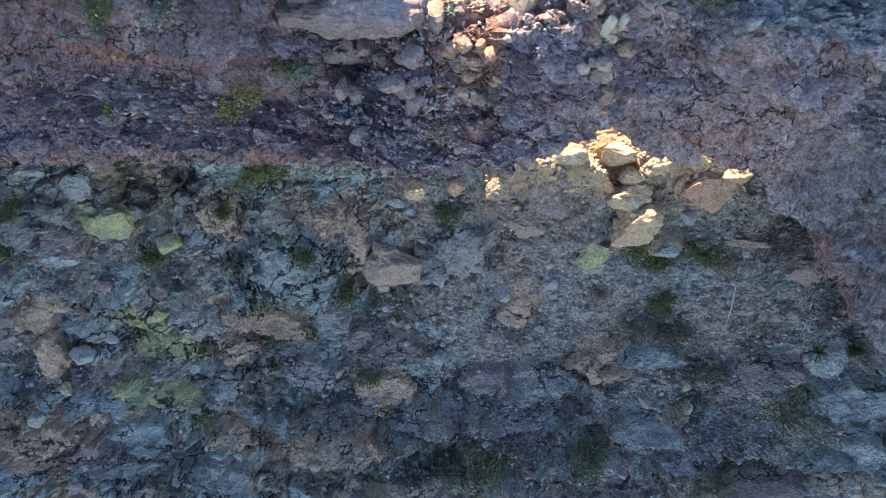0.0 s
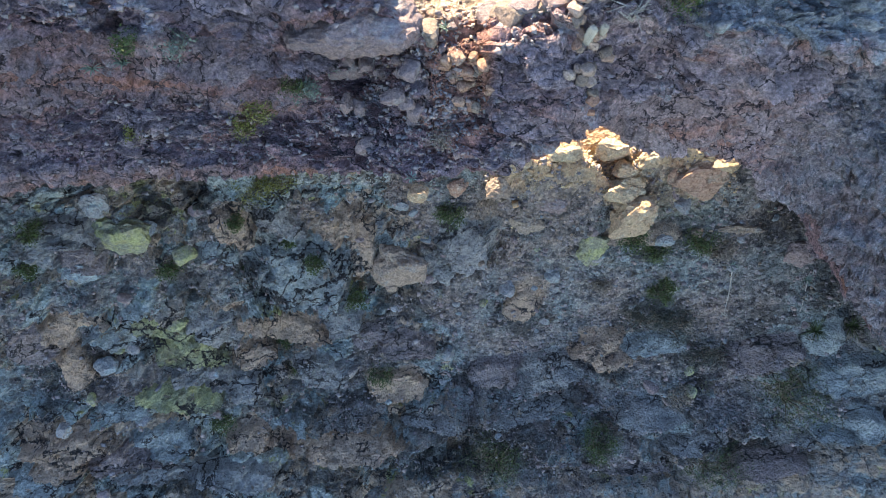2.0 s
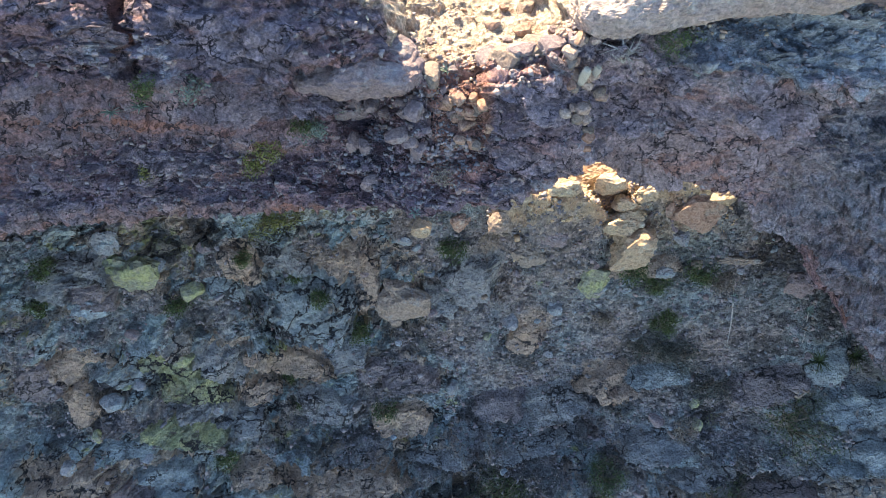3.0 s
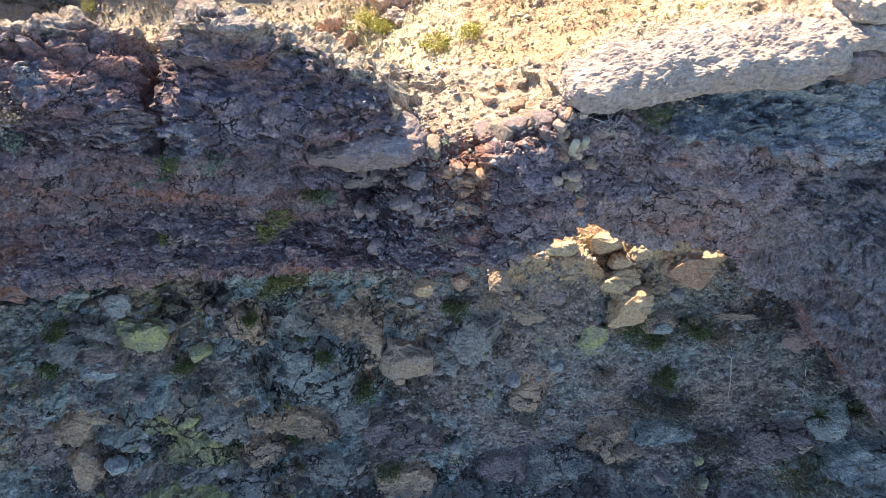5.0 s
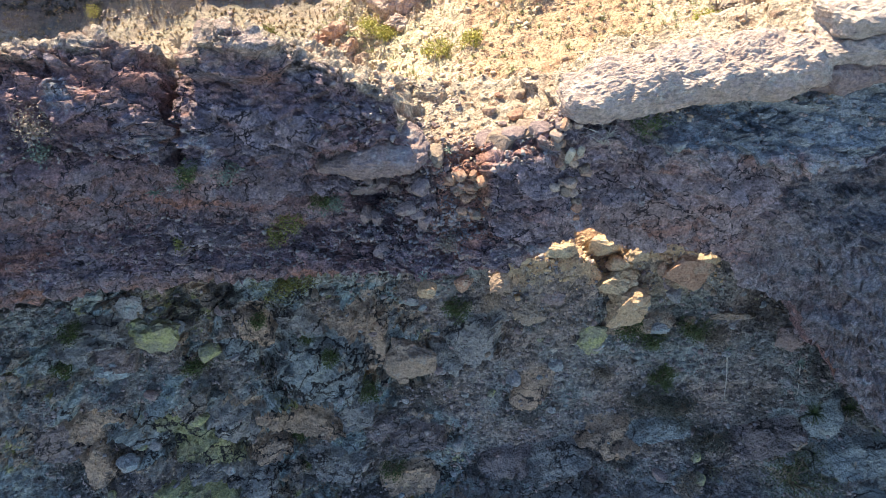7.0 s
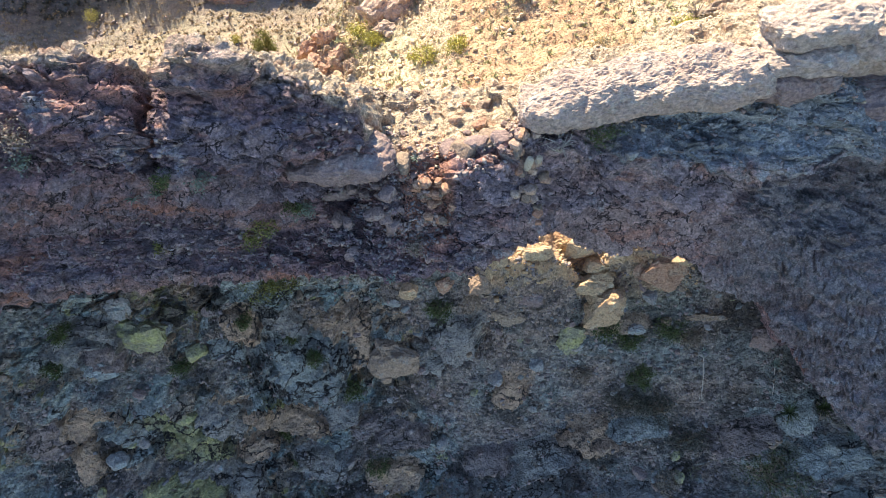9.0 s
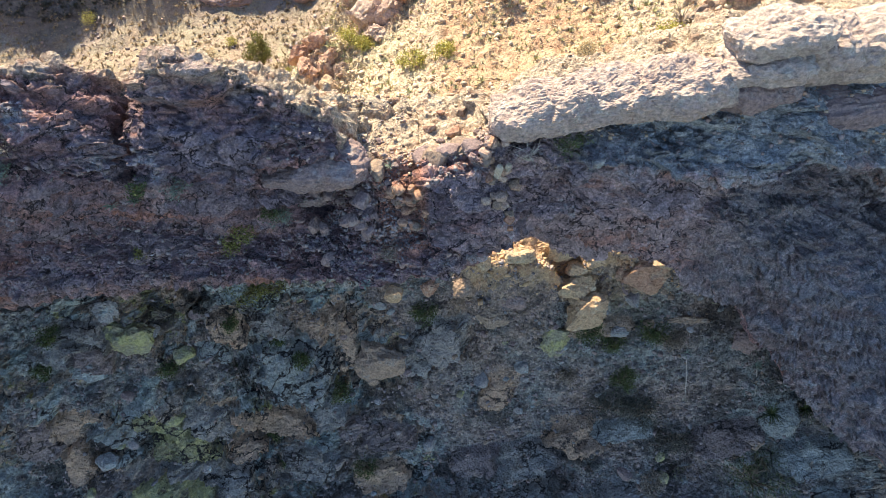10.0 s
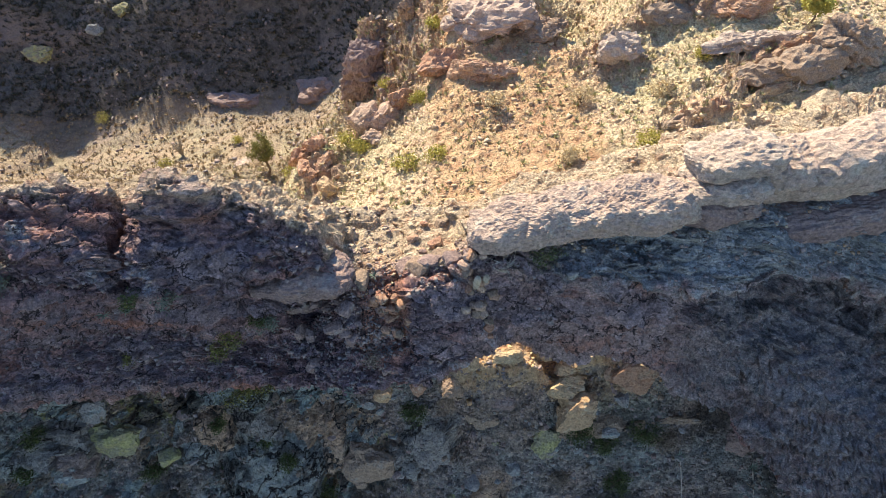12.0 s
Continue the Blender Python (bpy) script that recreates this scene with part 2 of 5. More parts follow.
def wall_material():
    m, nt, bsdf = node_material("bridge_rock")
    co = nt.nodes.new("ShaderNodeTexCoord").outputs["Object"]
    wide = tex(nt, "ShaderNodeTexNoise", co, Scale=0.28, Detail=6.0, Roughness=0.62).outputs[0]
    midn = tex(nt, "ShaderNodeTexNoise", co, Scale=1.6, Detail=9.0, Roughness=0.7).outputs[0]
    fine = tex(nt, "ShaderNodeTexNoise", co, Scale=10.0, Detail=8.0, Roughness=0.75).outputs[0]
    layers = tex(nt, "ShaderNodeTexNoise", stretched(nt, co, (0.6, 0.8, 1.7), (0, 16, 0)), Scale=2.6, Detail=10.0, Roughness=0.74).outputs[0]
    blocks = tex(nt, "ShaderNodeTexVoronoi", stretched(nt, co, (1, 1, 1.5), (0, 8, 0)), Scale=2.6)
    col = ramp(nt, sums(nt, sums(nt, attribute(nt, "tone"), 0.35, "MULTIPLY"), sums(nt, wide, 0.65, "MULTIPLY")),
               [(0.34, (0.18, 0.135, 0.155)), (0.45, (0.32, 0.205, 0.20)), (0.55, (0.23, 0.19, 0.215)), (0.66, (0.38, 0.295, 0.29))])
    col = mix(nt, attribute(nt, "pale"), col, mix(nt, mask(nt, wide, 0.42, 0.58), (0.52, 0.41, 0.385), (0.42, 0.315, 0.30)))
    rust = tex(nt, "ShaderNodeTexNoise", stretched(nt, co, (0.5, 1, 1.5), (0, 14, 0)), Scale=0.5, Detail=7.0, Roughness=0.68).outputs[0]
    col = mix(nt, sums(nt, mask(nt, rust, 0.53, 0.66), 0.75, "MULTIPLY"), col, (0.42, 0.20, 0.135))
    col = mix(nt, attribute(nt, "rusty"), col, (0.42, 0.21, 0.14))
    col = mix(nt, mask(nt, layers, 0.57, 0.68), col, (0.10, 0.08, 0.088))
    pale = tex(nt, "ShaderNodeTexNoise", co, Scale=0.7, Detail=8.0, Roughness=0.75).outputs[0]
    col = mix(nt, mask(nt, pale, 0.59, 0.67), col, (0.38, 0.37, 0.385))
    col = mix(nt, cracks(nt, co, 0.7, 0.034, 0.47), col, (0.05, 0.04, 0.045))
    col = mix(nt, cracks(nt, co, 2.4, 0.05, 0.50), col, (0.055, 0.045, 0.05))
    col = mix(nt, attribute(nt, "grey"), col, mix(nt, mask(nt, midn, 0.45, 0.62), (0.40, 0.44, 0.45), (0.28, 0.31, 0.32)))
    # overhang shade put into the colour, plus bluish stains below the cap rock
    col = mix(nt, attribute(nt, "shade_stain"), col, mix(nt, mask(nt, midn, 0.42, 0.60), (0.27, 0.295, 0.31), (0.14, 0.15, 0.165)))
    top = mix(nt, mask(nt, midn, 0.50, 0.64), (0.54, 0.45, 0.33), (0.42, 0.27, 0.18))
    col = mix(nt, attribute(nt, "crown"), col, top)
    col = mix(nt, 0.75, col, ramp(nt, blocks.outputs["Color"], [(0.1, (0.7, 0.68, 0.68)), (0.5, (1, 1, 1)), (0.95, (1.35, 1.3, 1.28))]), "MULTIPLY")
    col = mix(nt, 1.0, col, ramp(nt, fine, [(0.35, (0.48, 0.48, 0.49)), (0.5, (1, 1, 1)), (0.65, (1.65, 1.62, 1.6))]), "MULTIPLY")
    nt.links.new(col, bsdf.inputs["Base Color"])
    matte(bsdf)
    relief_bump(nt, bsdf, [(blocks.outputs["Distance"], -0.5), (fine, 1.0), (layers, 1.4), (creases(nt, stretched(nt, co, (0.7, 1, 1.3), (0, 14, 0)), 1.8), -0.35)], 0.17, 1.0)
    return m


def rock_material(name, base, warm, dark, patch=None, amount=0.6):
    """Loose rock: two body colours, dark stain, optional lichen patches; each rock a little different."""
    m, nt, bsdf = node_material(name)
    co = nt.nodes.new("ShaderNodeTexCoord").outputs["Object"]
    rnd = nt.nodes.new("ShaderNodeObjectInfo").outputs["Random"]
    midn = tex(nt, "ShaderNodeTexNoise", co, Scale=2.0, Detail=9.0, Roughness=0.7).outputs[0]
    fine = tex(nt, "ShaderNodeTexNoise", co, Scale=8.0, Detail=8.0, Roughness=0.75).outputs[0]
    col = mix(nt, mask(nt, sums(nt, midn, sums(nt, rnd, 0.3, "MULTIPLY")), 0.45, 0.80), base, warm)
    stain = tex(nt, "ShaderNodeTexNoise", stretched(nt, co, (0.7, 0.7, 2.0)), Scale=3.3, Detail=9.0, Roughness=0.7).outputs[0]
    col = mix(nt, mask(nt, stain, 0.54, 0.70), col, dark)
    if patch:
        spots = tex(nt, "ShaderNodeTexNoise", co, Scale=1.3, Detail=8.0, Roughness=0.72).outputs[0]
        col = mix(nt, mask(nt, spots, amount - 0.06, amount + 0.05), col, patch)
    col = mix(nt, 1.0, col, ramp(nt, fine, [(0.36, (0.6, 0.6, 0.61)), (0.5, (1, 1, 1)), (0.64, (1.4, 1.39, 1.37))]), "MULTIPLY")
    nt.links.new(col, bsdf.inputs["Base Color"])
    matte(bsdf)
    relief_bump(nt, bsdf, [(fine, 1.0), (stain, 1.2), (midn, 1.0)], 0.07, 1.0)
    return m


def scree_material(name, dark, light, warm):
    """Many small stones in one mesh, each of its own tone."""
    m, nt, bsdf = node_material(name)
    co = nt.nodes.new("ShaderNodeTexCoord").outputs["Object"]
    rnd = nt.nodes.new("ShaderNodeNewGeometry").outputs["Random Per Island"]
    fine = tex(nt, "ShaderNodeTexNoise", co, Scale=12.0, Detail=6.0, Roughness=0.7).outputs[0]
    col = ramp(nt, rnd, [(0.0, dark), (0.45, light), (0.7, warm), (1.0, light)])
    col = mix(nt, 1.0, col, ramp(nt, fine, [(0.3, (0.6, 0.6, 0.6)), (0.7, (1.4, 1.4, 1.4))]), "MULTIPLY")
    nt.links.new(col, bsdf.inputs["Base Color"])
    matte(bsdf)
    return m


def leaf_material(name, a, b):
    m, nt, bsdf = node_material(name)
    rnd = nt.nodes.new("ShaderNodeNewGeometry").outputs["Random Per Island"]
    nt.links.new(mix(nt, rnd, a, b), bsdf.inputs["Base Color"])
    matte(bsdf, 0.7, 0.25)
    return m


GROUND = ground_material()
WALL_ROCK = wall_material()
PALE_ROCK = rock_material("pale_rim_rock", (0.46, 0.385, 0.32), (0.44, 0.33, 0.27), (0.24, 0.18, 0.16), (0.49, 0.44, 0.37))
RED_ROCK = rock_material("red_rock", (0.40, 0.22, 0.145), (0.44, 0.29, 0.20), (0.20, 0.12, 0.09), (0.45, 0.36, 0.27), 0.6)
PINK_ROCK = rock_material("pink_rock", (0.46, 0.32, 0.25), (0.48, 0.36, 0.27), (0.26, 0.16, 0.12), (0.50, 0.42, 0.34), 0.6)
TAN_ROCK = rock_material("tan_rock", (0.29, 0.225, 0.17), (0.32, 0.23, 0.165), (0.14, 0.115, 0.105), (0.31, 0.275, 0.235))
GREY_ROCK = rock_material("grey_rock", (0.29, 0.28, 0.275), (0.33, 0.275, 0.24), (0.15, 0.14, 0.14), (0.33, 0.38, 0.38), 0.58)
OLIVE_ROCK = rock_material("lichen_rock", (0.24, 0.235, 0.17), (0.28, 0.255, 0.165), (0.13, 0.12, 0.105), (0.35, 0.335, 0.155), 0.52)
TEAL_ROCK = rock_material("pale_teal_rock", (0.24, 0.255, 0.255), (0.28, 0.255, 0.235), (0.13, 0.13, 0.135), (0.29, 0.325, 0.315), 0.56)
MAUVE_ROCK = rock_material("mauve_rock", (0.25, 0.19, 0.18), (0.29, 0.21, 0.185), (0.13, 0.10, 0.10), (0.30, 0.265, 0.25))
GOLD_ROCK = rock_material("ochre_rock", (0.46, 0.36, 0.23), (0.45, 0.31, 0.19), (0.26, 0.17, 0.11), (0.52, 0.45, 0.32))
# scree coloured by its light: SHADE darker and greyer, SUN lighter and warmer
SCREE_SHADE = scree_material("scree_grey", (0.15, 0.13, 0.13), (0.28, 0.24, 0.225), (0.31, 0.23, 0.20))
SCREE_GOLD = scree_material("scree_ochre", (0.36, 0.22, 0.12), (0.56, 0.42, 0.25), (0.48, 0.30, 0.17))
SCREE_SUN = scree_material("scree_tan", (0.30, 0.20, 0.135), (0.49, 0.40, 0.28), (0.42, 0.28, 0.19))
LEAF_DARK = leaf_material("dark_green_leaf", (0.045, 0.065, 0.022), (0.09, 0.11, 0.035))
LEAF_OLIVE = leaf_material("olive_leaf", (0.12, 0.12, 0.035), (0.22, 0.21, 0.06))
SCRUB_PALE = leaf_material("pale_scrub_leaf", (0.26, 0.25, 0.11), (0.40, 0.38, 0.20))
LEAF_GREY = leaf_material("grey_green_leaf", (0.13, 0.16, 0.12), (0.22, 0.25, 0.20))
LEAF_YELLOW = leaf_material("yellow_green_leaf", (0.32, 0.30, 0.07), (0.46, 0.42, 0.10))
TWIG_DRY = leaf_material("dry_brown_twig", (0.19, 0.15, 0.115), (0.31, 0.25, 0.19))
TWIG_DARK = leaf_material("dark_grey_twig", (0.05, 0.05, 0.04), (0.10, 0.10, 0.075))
SCRUB_TAWNY = leaf_material("tawny_scrub_leaf", (0.22, 0.16, 0.09), (0.40, 0.31, 0.19))
GRASS_DRY = leaf_material("straw_grass", (0.48, 0.38, 0.22), (0.66, 0.56, 0.36))
AGAVE = leaf_material("blue_green_blade", (0.19, 0.25, 0.20), (0.30, 0.36, 0.27))
BARK = rock_material("grey_bark", (0.17, 0.13, 0.10), (0.22, 0.17, 0.13), (0.08, 0.06, 0.05))
DEAD_WOOD = rock_material("bleached_wood", (0.46, 0.42, 0.36), (0.40, 0.35, 0.29), (0.25, 0.21, 0.17))
CACTUS = leaf_material("cactus_spines", (0.44, 0.38, 0.28), (0.56, 0.49, 0.38))


# ---- the ground: one sheet from the foot of the slope over the saddle to the hills ----
def steps(*pieces):
    """Grid lines: (start, end, spacing) pieces set end to end."""
    return np.concatenate([np.arange(a, b, d) for a, b, d in pieces] + [np.array([pieces[-1][1]])])


PROFILE_Y = [-900, -200, -60, -12, 0, 7.2, 11.0, 13.6, 15.4, 17.2, 20.0, 26.0, 32.0, 40.0, 66.0, 80.0, 110.0, 200.0, 400.0, 900.0, 3000.0]
PROFILE_Z = [-95, -90, -76, -57, -49, -42, -37.0, -32.0, -28.4, -25.8, -24.6, -24.9, -25.4, -26.2, -28.0, -40.0, -52.0, -60.0, -25.0, 30.0, 60.0]
SHIFT_X = [-30, -20, -16, -12, -8, -3, 0, 2.4, 5, 8.5, 10.6, 13, 15, 17, 19, 20.7, 23, 27]
SHIFT = [-2.0, -1.5, -0.7, 0.4, 1.9, 1.5, 1.9, 2.0, 1.4, 0.8, 0.5, 0.3, 0.2, 0.4, 0.0, -0.9, -1.6, -2.4]


def bump(x, y, cx, cy, rx, ry, h, turn=0.0):
    c, s = math.cos(radians(turn)), math.sin(radians(turn))
    u, v = ((x - cx) * c + (y - cy) * s) / rx, (-(x - cx) * s + (y - cy) * c) / ry
    return h * np.exp(-(u * u + v * v))


def relief(x, y):
    """Hills and hollows of the country behind the saddle."""
    fall = np.clip((6 - x) / 26, 0, 1)
    fall = fall * (0.6 + 0.4 * fall * (2 - fall))
    h = -fall * np.interp(y, [22, 30, 38, 58, 90, 300], [0, 5, 12, 24, 17, 0])
    h = h + np.clip(x - 8, 0, 30) * 0.11 * smooth(22, 34, y) * smooth(75, 55, y)
    h = h + bump(x, y, 7, 62, 9, 14, 4.5)
    h = h + bump(x, y, 30, 58, 12, 11, 3.0)
    h = h - bump(x, y, 18.0, 60, 3.5, 6, 7.0) + bump(x, y, -4.6, 63, 3.0, 3.2, 5.5)
    h = h + 36 * smooth(88, 135, y) * smooth(75, 15, x) * smooth(-400, -200, x) * smooth(420, 200, y)
    h = h + bump(x, y, 130, 260, 120, 90, 60)
    # unseen ground behind the crest, lowered to let the sun in, and the mound beside the wash
    h = h + -bump(x, y, 8.5, 21.0, 7.0, 2.6, 1.5) + bump(x, y, -9.4, 44.5, 4.5, 5, 4.2)
    return h


def set_attribute(me, name, values):
    a = me.attributes.new(name, "FLOAT", "POINT")
    a.data.foreach_set("value", np.ascontiguousarray(values, dtype=np.float32).reshape(-1))


LEDGES = (
    # three points of each broken edge (x, y) and how far it stands out
    ((-25.0, 4.4), (-22.0, 3.8), (-16.5, 4.3), 1.8), ((-13.2, 5.5), (-8.4, 5.6), (-4.2, 6.5), 1.7), ((-4.3, 7.0), (2.0, 6.7), (10.2, 8.9), 1.3), ((-7.0, 3.0), (-3.0, 3.9), (0.0, 4.7), 2.2),
    ((-0.5, 4.8), (4.0, 4.5), (7.0, 3.8), 2.4), ((6.0, 3.7), (9.4, 3.2), (17.0, 2.4), 2.2), ((13.8, 6.9), (16.5, 6.0), (19.0, 5.0), 1.0), ((19.0, 3.6), (21.5, 4.4), (25.5, 5.3), 1.7),
    ((-25.5, 11.0), (-21.5, 11.5), (-19.0, 11.8), 0.9), ((-20.6, 11.1), (-18.8, 10.6), (-16.8, 11.1), 0.9), ((-17.0, 10.8), (-15.3, 10.2), (-13.8, 11.3), 0.9), ((-14.6, 12.1), (-12.0, 11.8), (-9.6, 12.4), 0.9),
    ((-15.0, 9.2), (-13.4, 10.2), (-11.6, 11.6), 0.9), ((-24.0, 8.1), (-21.0, 8.0), (-18.0, 7.9), 1.2), ((-30.0, 5.4), (-28.0, 5.0), (-25.6, 5.0), 1.6), ((-5.2, 13.4), (-3.8, 13.2), (-2.4, 13.4), 0.8))


# dark earth with painted crevice shade, painted shade at the slope's foot, and bare tan rock: x, y and half-widths
EARTH_AND_SHADE = ((-15.6, 15.7, 1.0, 0.8), (-13.4, 16.5, 1.0, 0.6), (-17.9, 10.9, 1.9, 0.4), (-21.9, 10.5, 1.4, 0.5), (-25.5, 9.1, 1.2, 0.8), (-11.3, 11.9, 1.4, 0.4), (-11.5, 8.2, 2.2, 0.3), (-7.1, 8.7, 2.0, 0.3), (4.8, 11.9, 1.6, 0.4), (12.1, 12.0, 1.6, 0.8), (16.0, 9.7, 1.6, 0.8), (16.4, 8.3, 0.9, 0.7), (-3.0, 13.1, 1.9, 0.7), (12.8, 14.5, 2.9, 0.7), (19.0, 14.3, 1.3, 0.9), (19.7, 11.1, 1.1, 0.7), (24.8, 9.5, 1.3, 0.6), (-15.1, 13.4, 1.3, 0.7), (-10.9, 13.8, 0.7, 0.5), (-6.0, 10.8, 1.2, 0.4), (22.6, 11.6, 0.7, 0.8), (10.5, 8.8, 1.5, 0.4), (15.0, 5.3, 1.6, 0.4))
FOOT_SHADE = ((2.4, 6.3, 4.2, 0.6), (-2.3, 3.6, 5.3, 0.8), (-21.0, 3.2, 3.7, 0.6), (-8.9, 3.4, 2.4, 0.6), (9.4, 3.3, 3.7, 0.4), (4.9, 4.6, 3.1, 0.7), (19.3, 4.7, 1.9, 0.7))
BARE_TAN = ((-7.2, 15.7, 1.6, 0.7), (-5.2, 16.1, 0.8, 0.8), (-11.5, 15.8, 1.0, 0.6), (10.0, 10.4, 1.7, 0.8), (5.0, 13.2, 1.1, 0.6), (-25.1, 6.3, 2.1, 0.9), (-3.5, 9.3, 1.2, 0.6), (1.2, 15.3, 1.2, 0.7), (12.4, 16.1, 1.8, 0.7), (-10.6, 12.3, 1.7, 0.5), (2.9, 16.4, 1.0, 0.5))


def patches(x, y, spots):
    return np.maximum.reduce([bump(x, y, cx, cy, rx * 1.25, ry * 1.25, 1.2) for cx, cy, rx, ry in spots])


# rocks that grow out of the slope, by colour: x, y, width, height up the slope, tilt in degrees
SWELLS_GREY = ((-20.3, 14.8, 4.1, 2.6, 0), (-20.9, 14.4, 3.9, 2.1, 5), (-14.5, 11.9, 3.1, 3.1, 0), (1.2, 15.5, 3.7, 3.3, -8), (-16.4, 9.7, 3.2, 2.6, 0), (-14.3, 9.2, 3.5, 2.6, 0), (16.8, 5.2, 5.2, 2.4, -6), (13.1, 7.1, 5.5, 3.2, 0), (-8.9, 10.3, 3.8, 2.8, 5), (-7.1, 12.7, 2.9, 2.7, 0), (-20.4, 4.1, 9.2, 1.8, -4), (-15.7, 4.2, 5.7, 2.7, 0), (-9.6, 16.1, 2.7, 1.7, 0), (-0.8, 14.6, 2.2, 2.0, 0), (6.3, 9.9, 5.9, 2.8, -4), (4.5, 7.6, 7.7, 2.3, -10), (-1.2, 7.5, 5.1, 2.5, 6), (23.8, 5.0, 5.1, 2.4, 0))
SWELLS_TEAL = ((-19.7, 11.2, 4.0, 1.9, 14), (-8.6, 14.7, 6.3, 4.8, -6), (-21.3, 8.1, 4.0, 1.7, 8), (13.1, 10.5, 4.7, 1.7, 2), (-19.4, 6.6, 4.1, 2.5, 0), (-28.0, 4.2, 4.8, 3.0, 0), (-13.1, 14.7, 2.1, 1.3, 0), (25.9, 5.4, 6.0, 3.0, 8), (24.9, 8.1, 5.2, 2.8, 4), (22.6, 9.9, 3.5, 2.1, 0))
SWELLS_TAN = ((-22.0, 11.7, 4.8, 2.2, -14), (-10.4, 12.3, 5.7, 2.3, 4), (4.8, 13.0, 2.4, 2.2, 20), (11.0, 14.8, 4.3, 1.1, 4), (-13.2, 10.6, 3.3, 1.8, -32), (-3.9, 9.5, 3.9, 3.0, 0), (-13.2, 6.6, 4.9, 3.5, -10), (-8.0, 6.4, 8.9, 4.0, -4), (-25.2, 6.3, 7.1, 6.1, -12), (9.9, 10.5, 4.6, 3.4, 10), (-5.2, 15.4, 2.1, 3.3, 0), (-7.4, 15.6, 2.4, 2.0, -20), (-11.6, 15.7, 2.9, 2.3, 0), (-23.5, 10.1, 2.5, 3.1, -30))
SWELLS_OLIVE = ((-16.5, 11.0, 4.2, 3.0, 10), (-17.8, 8.8, 5.5, 2.4, 6), (-17.4, 11.8, 3.2, 1.5, 6))
SWELLS_MAUVE = ((-22.0, 5.8, 4.7, 3.1, -8), (2.9, 10.0, 4.2, 2.5, -4), (12.1, 3.7, 7.3, 2.0, 4), (21.5, 3.3, 5.1, 2.4, -6), (20.0, 9.7, 4.4, 2.6, 0), (8.1, 4.4, 5.4, 2.0, 4), (-25.2, 11.0, 2.7, 3.0, 0), (-19.5, 14.0, 2.3, 1.8, 0), (-5.3, 11.8, 2.5, 1.9, 0), (-3.1, 11.3, 4.6, 2.0, 0))


def rock_swell(x, y, spot, warp, amp):
    """A rock bulging out of the slope: it merges upwards, leans out and breaks off in a sharp lower edge over a hollow. Its height and its outline."""
    cx, cy, w, h, turn = spot
    inside = (np.abs(x - cx) < w + 1) & (np.abs(y - cy) < 0.5 * h + 1)
    c, sn = math.cos(radians(turn)), math.sin(radians(turn))
    du, dv = x[inside] - cx, (y[inside] - cy) * 2.1
    wu, wv = warp[0][inside], warp[1][inside]
    u, v = (du * c - dv * sn) / (w / 2) + 0.30 * wu, (du * sn + dv * c) / (h / 2) + 0.30 * wv
    rho = (np.abs(u) ** 2.6 + np.abs(v) ** 2.6) ** (1 / 2.6)
    soft = 0.10 + 0.5 * smooth(-0.3, 0.7, v)
    up = smooth(1.0, 1.0 - soft, rho) * (0.62 - 0.38 * np.clip(v, -1, 1))
    under = smooth(1.5, 1.1, rho) * smooth(0.98, 1.06, rho) * smooth(0.0, -0.6, v)
    lift, shape = np.zeros(x.shape), np.zeros(x.shape)
    lift[inside], shape[inside] = amp * (up - 0.45 * under), smooth(1.04, 0.94, rho)
    return lift, shape


